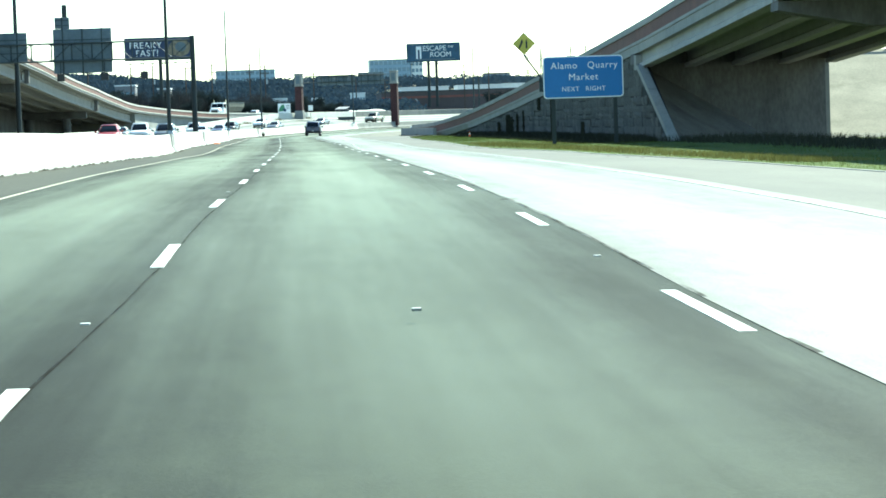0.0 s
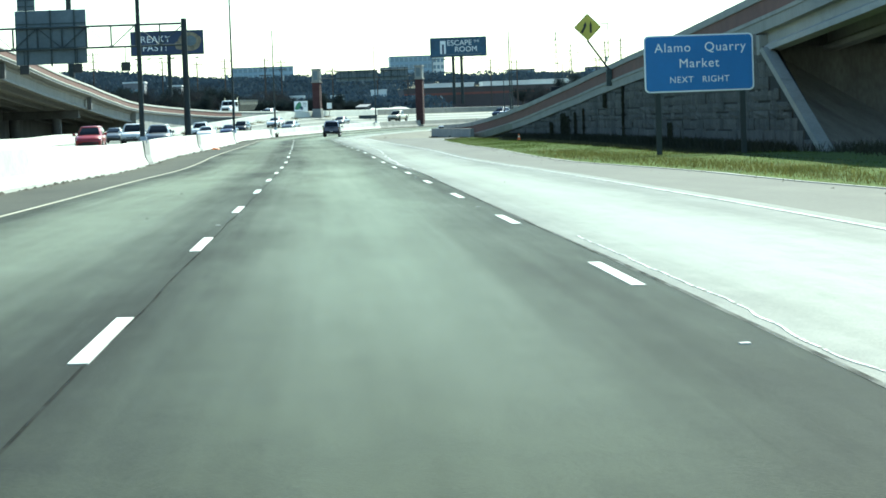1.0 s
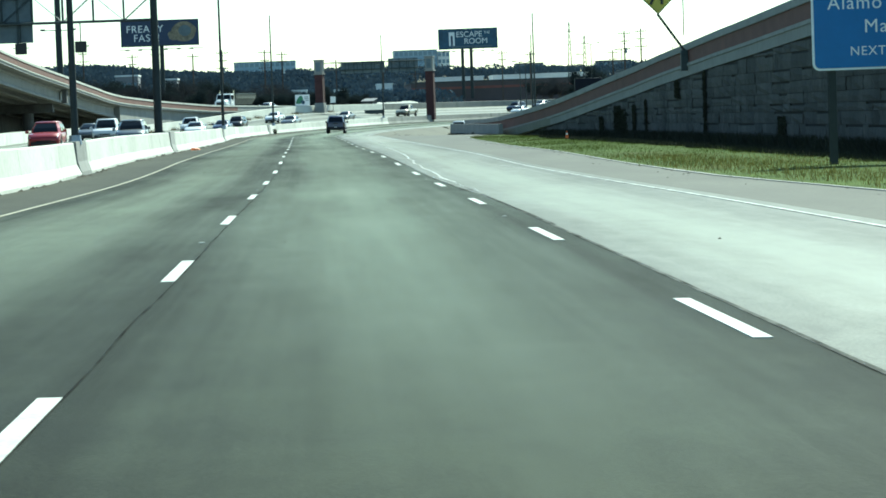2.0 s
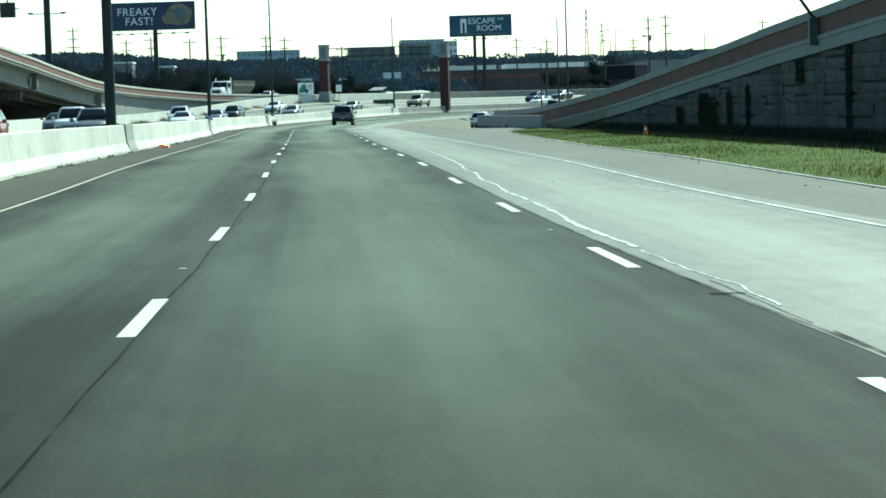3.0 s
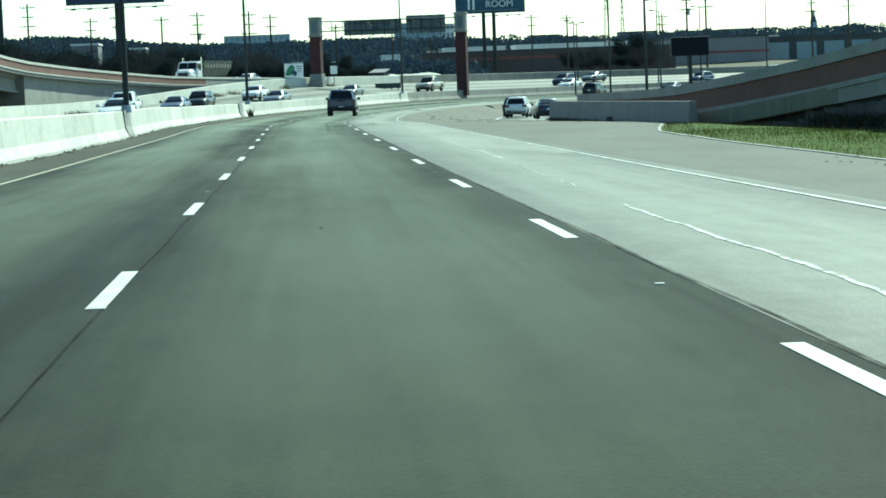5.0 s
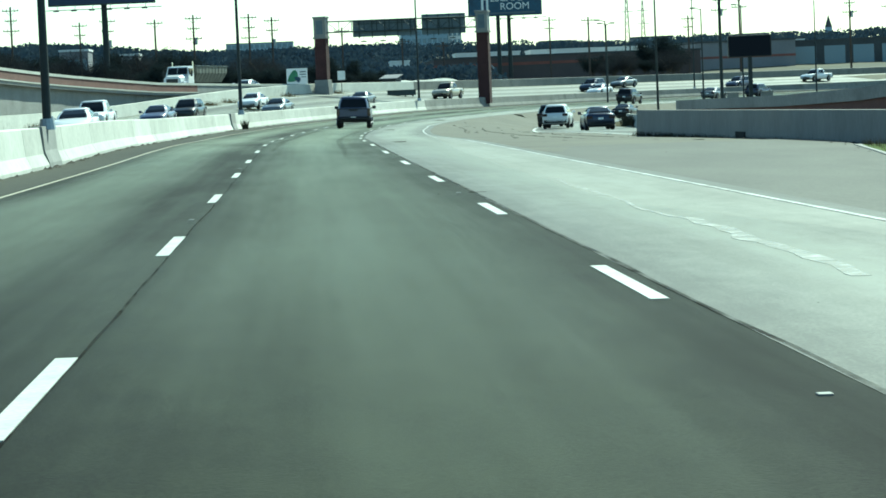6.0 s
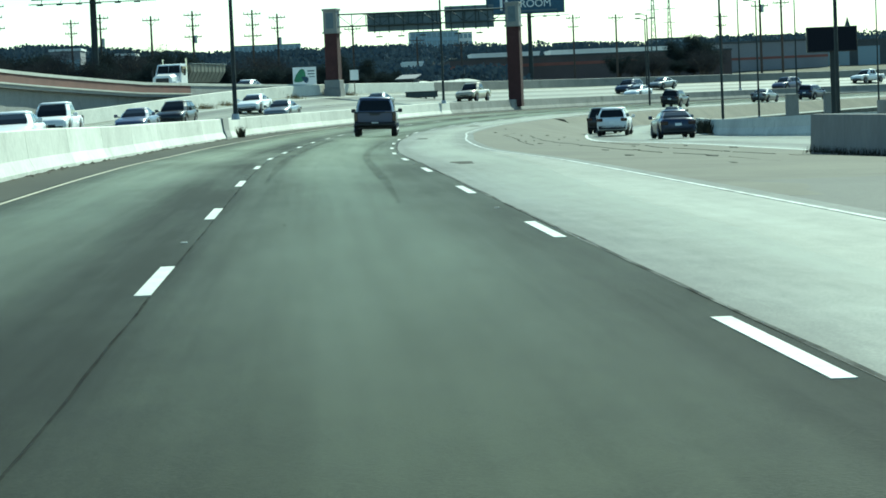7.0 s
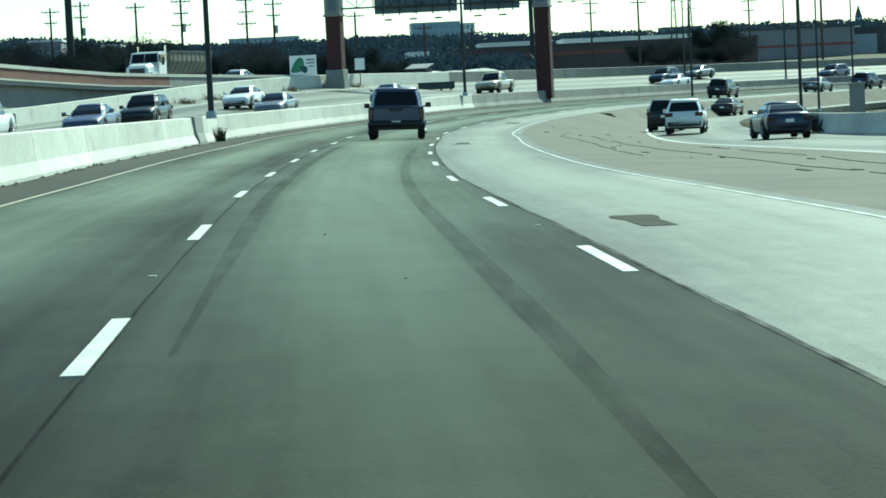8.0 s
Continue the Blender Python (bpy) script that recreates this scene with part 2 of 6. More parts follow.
    worn_seal=material("worn_crack_sealant", (0.5, 0.51, 0.48), 0.7, 0, 2.0, 0.2, 8, thin=3.0, thick=0.75),
    sealant=material("pale_crack_sealant", (0.46, 0.47, 0.44), 0.6, 0, 2.0, 0.15, 8, thin=6.0, thick=1.6),
)


def leafy(m, amount):
    """Thin leaves and twigs let part of the light through."""
    n, link = m.node_tree.nodes, m.node_tree.links.new
    thin = n.new("ShaderNodeBsdfTranslucent")
    link(n["Principled BSDF"].inputs["Base Color"].links[0].from_socket, thin.inputs["Color"])
    mix = n.new("ShaderNodeMixShader")
    mix.inputs[0].default_value = amount
    link(n["Principled BSDF"].outputs[0], mix.inputs[1])
    link(thin.outputs[0], mix.inputs[2])
    link(mix.outputs[0], n["Material Output"].inputs["Surface"])


for key in ("leaf", "twig", "farwood", "blade", "straw"):
    leafy(M[key], 0.18)


# ---- mesh helpers ----
def part(name, bm, mat, parent=None, label="", smooth=False):
    me = bpy.data.meshes.new(name)
    bmesh.ops.recalc_face_normals(bm, faces=bm.faces)
    bm.to_mesh(me)
    bm.free()
    if smooth:
        me.polygons.foreach_set("use_smooth", [True] * len(me.polygons))
    for m_ in (mat if isinstance(mat, (list, tuple)) else [mat]):
        me.materials.append(m_)
    ob = new(name, me)
    if parent:
        ob.parent = parent
    if label:
        ob["label"] = label
    return ob


def empty(name, m=None, **tags):
    ob = new(name)
    ob.empty_display_size = 0.3
    if m is not None:
        ob.matrix_basis = m
    return tagged(ob, **tags)


def box(bm, x0, x1, y0, y1, z0, z1, bevel=0.0, m=None):
    g = bmesh.ops.create_cube(bm, size=1.0)
    vs = g["verts"]
    for v in vs:
        v.co = Vector(((x0 + x1) / 2 + v.co.x * (x1 - x0), (y0 + y1) / 2 + v.co.y * (y1 - y0), (z0 + z1) / 2 + v.co.z * (z1 - z0)))
    if bevel:
        es = list({e for v in vs for e in v.link_edges})
        r = bmesh.ops.bevel(bm, geom=es, offset=bevel, segments=2, affect="EDGES", profile=0.6)
        vs = list({v for f in r["faces"] for v in f.verts} | {v for v in vs if v.is_valid})
    if m is not None:
        bmesh.ops.transform(bm, matrix=m, verts=[v for v in vs if v.is_valid])
    return vs


def rod(bm, a, b, r0, r1=None, n=10, caps=True):
    a, b = Vector(a), Vector(b)
    d = b - a
    m = Matrix.Translation((a + b) / 2) @ d.to_track_quat("Z", "Y").to_matrix().to_4x4()
    bmesh.ops.create_cone(bm, cap_ends=caps, segments=n, radius1=r0, radius2=r0 if r1 is None else r1, depth=d.length, matrix=m)


def loft(bm, rings, close=True, caps=True):
    """Skin between rings of equal count."""
    vv = [[bm.verts.new(p) for p in ring] for ring in rings]
    n = len(vv[0])
    for a, b in zip(vv, vv[1:]):
        for i in range(n if close else n - 1):
            j = (i + 1) % n
            bm.faces.new((a[i], a[j], b[j], b[i]))
    if caps and close:
        bm.faces.new(vv[0][::-1])
        bm.faces.new(vv[-1])
    return vv


def smooth01(t):
    t = min(1.0, max(0.0, t))
    return t * t * (3 - 2 * t)


# ---- the highway's alignment: middle of the camera's lane ----
CTRL = [(0, -132), (0, -72), (0, -12), (0, 10), (0.2, 35), (0.33, 78), (0.35, 120), (0.1, 160), (-0.1, 200), (-0.35, 247), (-0.21, 272), (0.6, 298), (1.5, 314), (2.7, 331),
        (6.9, 361), (16.0, 401.4), (24.1, 425.6), (34.5, 452), (49, 480), (67, 505), (90, 529), (125, 556), (175, 585), (240, 610), (330, 632), (450, 650)]


def spline(pts, step=1.0):
    pts = [Vector(p) for p in pts]
    pts = [2 * pts[0] - pts[1]] + pts + [2 * pts[-1] - pts[-2]]
    dense = []
    for p0, p1, p2, p3 in zip(pts, pts[1:], pts[2:], pts[3:]):
        n = max(2, int((p2 - p1).length / step))
        for i in range(n):
            t = i / n
            dense.append(0.5 * ((2 * p1) + (p2 - p0) * t + (2 * p0 - 5 * p1 + 4 * p2 - p3) * t * t + (3 * p1 - p0 - 3 * p2 + p3) * t ** 3))
    dense.append(pts[-2])
    return dense


_line = np.array([tuple(p) for p in spline(CTRL)])
_arc = np.concatenate([[0], np.cumsum(np.hypot(*np.diff(_line, axis=0).T))]) - 132.0
END = float(_arc[-1])


LEVEL_S = [-72, -27, -14.7, -2.2, 10.3, 22.8, 35.3, 47.8, 62, 85, 97.5, 110, 122.5, 135, 160, 178, 200, 225, 247, 260, 272, 298, 325, 360, 400, 700]
LEVEL_Z = [-0.1, 0, -0.1, -0.14, 0.08, 0.133, 0.151, 0.134, 0.081, 0.012, -0.056, -0.091, -0.065, 0, -0.02, -0.05, -0.06, -0.076, -0.06, -0.11, -0.195, -0.245, -0.25, -0.15, 0, 0.1]


def level(s):
    """Height of the camera's lane: a low crest, a shallow dip, then a slow rise round the bend."""
    return float(np.mean(np.interp([s + 1.5 * k for k in range(-4, 5)], LEVEL_S, LEVEL_Z)))


def fall(s):
    return float(np.interp(s, [-72, -22, 38, 105, 230, 290, 360, 420, 700], [-0.0145, -0.0145, -0.02, -0.007, -0.0084, -0.026, -0.03, -0.045, -0.04]))


def at(s, off=0.0, dz=0.0):
    x, y = np.interp(s, _arc, _line[:, 0]), np.interp(s, _arc, _line[:, 1])
    x1, y1 = np.interp(s + 1, _arc, _line[:, 0]), np.interp(s + 1, _arc, _line[:, 1])
    x0, y0 = np.interp(s - 1, _arc, _line[:, 0]), np.interp(s - 1, _arc, _line[:, 1])
    h = math.atan2(x1 - x0, y1 - y0)
    if off < -8:  # the oncoming side is banked up round the bend
        dz += 1.4 * smooth01((s - 335) / 95) * (-8 - off) / 15.4
    return Vector((x + off * math.cos(h), y - off * math.sin(h), level(s) + fall(s) * off + dz))


def heading(s):
    a, b = at(s - 1), at(s + 1)
    return math.degrees(math.atan2(b.x - a.x, b.y - a.y))


def lane_half(s):
    return float(np.interp(s, [-22, 38, 105, 170, 230, 290, 350], [2.01, 1.865, 1.855, 1.675, 1.715, 1.685, 1.81]))


def right_line(s):
    return float(np.interp(s, [-12, 55, 68, 95, 116, 142, 205, 250, 280], [5.75, 5.68, 5.58, 5.3, 5.07, 4.98, 4.9, 4.85, 4.6]))


def barrier_off(s):
    return float(np.interp(s, [0, 90, 130, 165, 200, 227, 316, 400, 700], [-7.75, -7.75, -7.65, -7.3, -6.9, -6.75, -6.95, -7.2, -7.3]))


def verge_off(s):
    return float(np.interp(s, [-72, 34, 48, 60, 67, 75, 81, 89, 100, 129, 150, 158, 168, 180, 191, 208, 226], [10.4, 10.3, 9.8, 9.3, 8.95, 8.85, 8.63, 8.15, 7.75, 7.9, 7.95, 8.02, 8.3, 8.65, 8.85, 9.6, 12.4]))


def steps(a, b, d):
    n = max(1, round((b - a) / d))
    return [a + (b - a) * i / n for i in range(n + 1)]


def sweep(name, s0, s1, ring, mat, parent=None, label="", d=4.0):
    """ring(s): list of (off, dz) round a closed section."""
    bm = bmesh.new()
    uv = bm.loops.layers.uv.new("lane")
    ss = steps(s0, s1, d)
    vv = loft(bm, [[at(s, o, z) for o, z in ring(s)] for s in ss])
    spot = {v: (o, s) for s, row in zip(ss, vv) for v, (o, z) in zip(row, ring(s))}
    for f in bm.faces:
        for lp in f.loops:
            lp[uv].uv = spot[lp.vert]
    return part(name, bm, mat, parent, label)


# ---- ground: one sheet to the horizon ----
def terrain(x, y):
    cx = float(np.interp(min(y, 640), _line[:, 1], _line[:, 0]))
    z = -0.45
    right = smooth01((x - cx - 2) / 5) * smooth01((y - 228) / 40) * (1 - smooth01((y - 500) / 120))
    z -= 1.5 * right
    z -= 0.35 * smooth01((x - 40) / 40) * smooth01((y - 300) / 60) * (1 - smooth01((y - 500) / 120))
    d = y - 0.25 * x
    z += 2.7 * smooth01((cx - x - 22) / 6) * smooth01((y - 350) / 70)
    z += 1.0 * smooth01((d - 500) / 110) + 12.5 * smooth01((d - 640) / 380) + 11 * smooth01((d - 1150) / 700)
    z += 4.0 * smooth01((-x - 30) / 60) * smooth01((y - 330) / 120)
    if y > 620:
        z += 2.4 * noise.noise(Vector((x / 170, y / 170, 0.3))) + 0.8 * noise.noise(Vector((x / 50, y / 50, 1.3)))
    return z


bm = bmesh.new()
xs = [-2600, -1500, -900, -600, -420, -300, -220, -160, -120, -90, -70, -55, -42] + list(range(-32, 60, 6)) + [66, 74, 84, 96, 110, 130, 155, 185, 220, 260, 310, 380, 480, 620, 900, 1500, 2600]
ys = [-600, -300, -150, -80] + list(range(-40, 660, 14)) + [680, 710, 745, 785, 830, 880, 940, 1000, 1070, 1150, 1250, 1400, 1600, 1900, 2300, 2900, 3800]
rows_ = [[bm.verts.new((x, y, terrain(x, y))) for x in xs] for y in ys]
for ra, rb in zip(rows_, rows_[1:]):
    for i in range(len(xs) - 1):
        bm.faces.new((ra[i], ra[i + 1], rb[i + 1], rb[i]))
tagged(part("ground", bm, M["land"], smooth=True), "dry winter grass and soil running out to low hills", "ground", kind="structure")

# ---- pavements ----


def side(s):
    """Where the dark lanes meet the pale one."""
    return float(np.interp(s, [-12, 8, 18, 28, 48, 66, 88, 91, 95, 105, 120, 135, 145, 190], [2.04, 2.13, 2.13, 2.1, 2.03, 2.1, 2.17, 2.12, 2.06, 1.99, 1.97, 1.87, 1.9, 1.84]))


road = sweep("road", -122, END - 5, lambda s: [(barrier_off(s), 0), (side(s), 0), (side(s), -0.4), (barrier_off(s), -0.4)], M["lane"], d=2.0)
tagged(road, "worn dark grey-green highway lanes with wheel-track staining", "road", kind="structure")
tagged(sweep("road_lane_light", -122, END - 5, lambda s: [(side(s), 0.003), (right_line(s) + 0.35, 0.003), (right_line(s) + 0.35, -0.4), (side(s), -0.4)], M["lane_light"]),
       "paler concrete highway lane shining in the sun", "road", kind="structure")
tagged(sweep("shoulder", -122, 232, lambda s: [(right_line(s) + 0.35, -0.004), (verge_off(s), -0.004), (verge_off(s), -0.4), (right_line(s) + 0.35, -0.4)], M["shoulder"]),
       "grey paved shoulder beside the right lane, sandy and cracked", "pavement", kind="structure")
opposite = sweep("road_opposite", -122, END - 5, lambda s: [(-23.4, 0.02), (barrier_off(s), 0.02), (barrier_off(s), -0.4), (-23.4, -0.4)], M["lane_light"])
tagged(opposite, "pale concrete carriageway for oncoming traffic behind the median barrier", "road", kind="structure")

def yellow_off(s):
    return float(np.interp(s, [-12, 95, 250, 330], [-5.3, -5.5, -5.0, -5.2]))


tagged(sweep("shoulder_inner", -122, 640, lambda s: [(barrier_off(s) + 0.2, 0.003), (yellow_off(s) - 0.12, 0.003), (yellow_off(s) - 0.12, -0.2), (barrier_off(s) + 0.2, -0.2)], M["dusty"]),
       "dusty brown inner shoulder along the median barrier", "pavement", kind="structure")

# exit road that comes off the ramp and falls away to the right
EXIT = [(21.9, 114, 4.95), (22.1, 160, 3.5), (20.8, 195, 1.85), (17.3, 226, 0.05), (16.2, 255, -0.42), (15.6, 289, -0.66), (16.9, 329, -1.12), (19.8, 361, -1.22), (24.8, 392, -1.3),
        (32.5, 424, -1.4), (45, 455, -1.4), (68, 490, -1.2), (105, 520, -0.9)]
_exit = spline(EXIT, 2.0)


def exit_at(i, off, dz=0.0):
    a, b = _exit[max(0, i - 1)], _exit[min(len(_exit) - 1, i + 1)]
    h = math.atan2(b.x - a.x, b.y - a.y)
    p = _exit[i]
    return Vector((p.x + off * math.cos(h), p.y - off * math.sin(h), p.z + dz))


I_GROUND = next(i for i, p in enumerate(_exit) if p.y > 224)


def exit_right(i):
    return 3.4 - 1.2 * smooth01((_exit[i].y - 338) / 14)


def exit_width(i):
    return 3.2 + 1.2 * (1 - smooth01((_exit[i].y - 226) / 60))


bm = bmesh.new()
uv = bm.loops.layers.uv.new("lane")
vv = loft(bm, [[exit_at(i, -exit_width(i)), exit_at(i, exit_right(i)), exit_at(i, exit_right(i), -0.5), exit_at(i, -exit_width(i), -0.5)] for i in range(len(_exit))])
spot = {v: (o, i * 2.0) for i, row in enumerate(vv) for v, o in zip(row, (-exit_width(i), exit_right(i), exit_right(i), -exit_width(i)))}
for f in bm.faces:
    for lp in f.loops:
        lp[uv].uv = spot[lp.vert]
exit_road = tagged(part("exit_road", bm, M["lane_light"]), "pale concrete exit road falling away from the highway", "road", kind="structure")

# gore between the highway and the exit road
bm = bmesh.new()
rings = []
for y in steps(226, 392, 4):
    s = y + max(0.0, (y - 300) * 0.012)
    a = at(s, right_line(s) + 0.35, -0.004)
    j = min(range(len(_exit)), key=lambda i: abs(_exit[i].y - y))
    b = exit_at(j, -exit_width(j), 0.0)
    k = smooth01((y - 228) / 30)
    top = []
    for f in (0, 0.25, 0.5, 0.75, 1):
        p = a + (b - a) * f
        p.z = k * p.z + (1 - k) * (level(s) + fall(s) * (p.x - at(s).x) - 0.002 - 0.03 * f)
        top.append(p)
    rings.append(top + [b - Vector((0, 0, 0.6)), a - Vector((0, 0, 0.5))])
loft(bm, rings)
gore = tagged(part("gore_pavement", bm, M["gore"]), "dusty grey gore area between highway and exit road", "pavement", kind="structure")


# dusty bank falling from the highway's edge round the bend
bend_bank = sweep("bend_bank", 384, 700, lambda s: [(right_line(s) + 0.34, -0.3), (right_line(s) + 0.34, -0.008), (right_line(s) + 1.1, -0.06), (right_line(s) + 2.9, -1.3), (right_line(s) + 3.6, -2.2), (right_line(s) + 0.34, -2.2)], M["gore"])
tagged(bend_bank, "pale dusty bank falling from the highway's edge", "bank", kind="structure")


# ---- road markings ----
def stripe(name, s0, s1, off, w, mat, parent, d=3.0, dz=0.006, label="", wob=0.0, seed=0.0):
    bm = bmesh.new()
    rings = []
    for s in steps(s0, s1, d):
        o = off(s) if callable(off) else off
        ww = w(s) if callable(w) else w
        if wob:
            o += wob * noise.noise(Vector((s * 0.25, seed, 0))) + wob * 0.4 * noise.noise(Vector((s * 1.1, seed, 5)))
            ww = ww * (0.6 + 0.8 * abs(noise.noise(Vector((s * 0.7, seed, 9)))))
        rings.append([at(s, o - ww / 2, dz), at(s, o + ww / 2, dz), at(s, o + ww / 2, dz - 0.02), at(s, o - ww / 2, dz - 0.02)])
    loft(bm, rings)
    return part(name, bm, mat, parent, label)


stripe("edge_line", -116, 640, right_line, 0.08, M["worn"], road, dz=0.012, label="solid white edge line")
stripe("edge_line", -116, 640, yellow_off, 0.075, M["yellow"], road, label="faded yellow edge line")
stripe("edge_line", -116, 640, -9.6, 0.13, M["yellow"], opposite, label="faded yellow edge line", dz=0.03)
stripe("edge_line", -116, 640, -21.6, 0.13, M["paint"], opposite, label="solid white edge line", dz=0.03)
for name, off, wid in (("pavement_joint", lambda s: -lane_half(s) + 0.06 - float(np.interp(s, [-12, -3, 7], [0.24, 0.2, 0.0])), 0.02), ("pavement_joint", lambda s: side(s) + 0.02, 0.05)):
    stripe(name, -60, 420, off, wid, M["tar"], road, 0.9, 0.004, "dark sealed joint", 0.025, 3.0 if wid > 0.04 else 7.0)


def crack_off(s):
    return float(np.interp(s, [90, 104, 112, 122, 130, 141, 150, 160, 182, 199, 245], [2.24, 2.26, 2.27, 2.31, 2.5, 2.68, 2.77, 2.82, 3.18, 3.33, 3.8]))


for a, b, w in ((92, 99, 0.03), (99.5, 112, 0.085), (112.6, 128, 0.07), (128.5, 141, 0.085), (142, 163, 0.07), (168, 180, 0.03), (28, 44, 0.03)):
    stripe("sealed_crack", a, b, crack_off, w, M["sealant"], road, 0.2, 0.008, "pale sealed crack", 0.11, a)

stripe("open_crack", 76, 90, 2.19, 0.035, M["tar"], road, 0.25, 0.006, "black open crack", 0.03, 17.0)
stripe("open_crack", 90.6, 94.6, 2.2, 0.022, M["tar"], road, 0.25, 0.006, "black open crack", 0.03, 19.0)
for y_, o_ in ((19.0, 2.15), (93.2, 2.11), (201, 1.91)):
    stripe("open_crack", y_ - 0.06, y_ + 0.06, o_, 0.24, M["tar"], road, 0.06, 0.007, "short black crack across the joint")
stripe("sealed_crack", 183, 192, lambda s: crack_off(s) + 0.06, 0.2, M["worn_seal"], road, 0.25, 0.008, "pale worn smear of sealant", 0.2, 4.0)
stripe("sealed_crack", 192, 206, crack_off, 0.09, M["worn_seal"], road, 0.25, 0.008, "pale worn smear of sealant", 0.13, 12.0)


def strip_off(s):
    """Inner edge of the bleached strip, closing on the edge line at both ends."""
    o = crack_off(s) + 0.1 * noise.noise(Vector((s * 0.3, 2, 0))) + 0.05 * noise.noise(Vector((s * 1.3, 5, 0)))
    return o + (right_line(s) - 0.3 - o) * max(smooth01((198 - s) / 12), smooth01((s - 228) / 40))


tagged(sweep("pavement_strip", 186, 268, lambda s: [(strip_off(s), 0.0075), (right_line(s) - 0.05, 0.0075), (right_line(s) - 0.05, -0.01), (strip_off(s) - 0.2, -0.01), (strip_off(s) - 0.2, 0.001)], M["fresh_strip"], road, d=0.7), "paler bleached strip of pavement")
stripe("sealed_crack", 111.5, 118, lambda s: right_line(s) - 0.35 - 0.03 * (s - 111), 0.05, M["sealant"], road, 0.25, 0.008, "pale sealed crack", 0.05, 31.0)
bm = bmesh.new()
box(bm, -0.058, 0.058, -3.25, 0, -0.01, 0.006)
dash = part("lane_dash", bm, M["paint"], road)
bm = bmesh.new()
box(bm, -0.032, 0.032, -0.035, 0.035, -0.01, 0.01, 0.006)
button = part("lane_button", bm, M["worn"], road)
first = True
def line_half(s, side_):
    return lane_half(s) + (float(np.interp(s, [-12, -3, 7], [0.24, 0.2, 0.0])) if side_ < 0 else 0.0)


for phase, side in ((-3.41, -1), (2.14, 1)):
    for k in range(-5, 46):
        s = phase + 12.192 * k
        h = heading(s - 1.5)
        p = at(s, side * line_half(s, side))
        ob = dash if first else new("lane_dash", dash.data)
        ob.parent = road
        slope = math.degrees(math.atan2(level(s) - level(s - 3), 3))
        ob.matrix_basis = pose(p.x, p.y, p.z, slope, math.degrees(math.atan(-fall(s))), -h)
        if k % 2 == 0:
            q = at(s + 3.8, side * line_half(s + 4, side) - 0.05)
            ob = button if first else new("lane_button", button.data)
            ob.parent = road
            ob.matrix_basis = pose(q.x, q.y, q.z, 0, 0, -h)
        first = False
bm = bmesh.new()
box(bm, -0.065, 0.065, -3.05, 0, -0.01, 0.006)
dash2 = part("lane_dash", bm, M["paint"], opposite)
for n_, off in enumerate((-13.4, -17.2)):
    for k in range(4, 52):
        s = 5 + 12.192 * k
        p = at(s, off, 0.022)
        ob = dash2 if (k == 4 and not n_) else new("lane_dash", dash2.data)
        ob.parent = opposite
        ob.matrix_basis = pose(p.x, p.y, p.z, 0, math.degrees(math.atan(-fall(s))), -heading(s))
# exit road edge lines
for off_fn, lab in ((lambda i: -exit_width(i) + 0.12, "solid white edge line"),):
    bm = bmesh.new()
    loft(bm, [[exit_at(i, off_fn(i) - 0.08, 0.008), exit_at(i, off_fn(i) + 0.08, 0.008), exit_at(i, off_fn(i) + 0.08, -0.02), exit_at(i, off_fn(i) - 0.08, -0.02)] for i in range(I_GROUND + 14, len(_exit))])
    part("edge_line", bm, M["paint"], exit_road, lab)

# skid marks, patches
for a, b, xs_, os_ in ((238, 306, [238, 250, 267, 302], [-1.27, -1.23, -1.2, -1.18]), (228, 303, [228, 238, 255, 282, 303], [0.6, 0.73, 0.78, 1.05, 1.3])):
    stripe("skid_mark", a, b, lambda s: float(np.interp(s, xs_, os_)), lambda s: 0.04 + 0.15 * smooth01((s - a) / 14) * smooth01((b - s) / 20 + 0.25), M["rubber"], road, 0.8, 0.004, "dark curved tyre skid mark", 0.0, a)
for s, o, l, w in ((250.0, 2.75, 2.4, 0.56), (306.5, 2.7, 2.6, 0.6), (352, 3.4, 3.0, 0.85)):
    stripe("road_patch", s - l / 2, s + l / 2, o, w, M["spall"], road, 0.15, 0.007, "small dark rectangular pavement patch", 0.05, s)


# dark broken cracks winding over the gore
def gore_spot(y, f):
    a = at(y + max(0.0, (y - 300) * 0.012), right_line(y) + 0.35, -0.004)
    j = min(range(len(_exit)), key=lambda i: abs(_exit[i].y - y))
    b = exit_at(j, -exit_width(j), 0.0)
    return a + (b - a) * f, (b - a).normalized()


rg = random.Random(8)
for y0, y1, f0, wd in ((244, 330, 0.45, 0.032), (236, 300, 0.7, 0.026), (285, 335, 0.26, 0.02)):
    y = y0
    while y < y1:
        e = min(y1, y + rg.uniform(5, 16))
        rings = []
        for q in steps(y, e, 0.6):
            f = f0 + 0.06 * noise.noise(Vector((q * 0.1, f0 * 9, 0))) + 0.012 * noise.noise(Vector((q * 0.9, f0 * 9, 4)))
            p, r = gore_spot(q, f)
            ww = wd * (0.15 + 1.3 * abs(noise.noise(Vector((q * 0.6, f0 * 7, 2)))))
            up = Vector((0, 0, 0.012))
            rings.append([p - r * ww + up, p + r * ww + up, p + r * ww - up, p - r * ww - up])
        bm = bmesh.new()
        loft(bm, rings)
        part("crack", bm, M["spall"], gore, "dark winding crack")
        y = e + rg.uniform(0.3, 1.8)
for k in range(22):
    y, f = rg.uniform(240, 345), rg.uniform(0.12, 0.95)
    p, r = gore_spot(y, f)
    l, w = rg.uniform(0.2, 0.8), rg.uniform(0.03, 0.12)
    bm = bmesh.new()
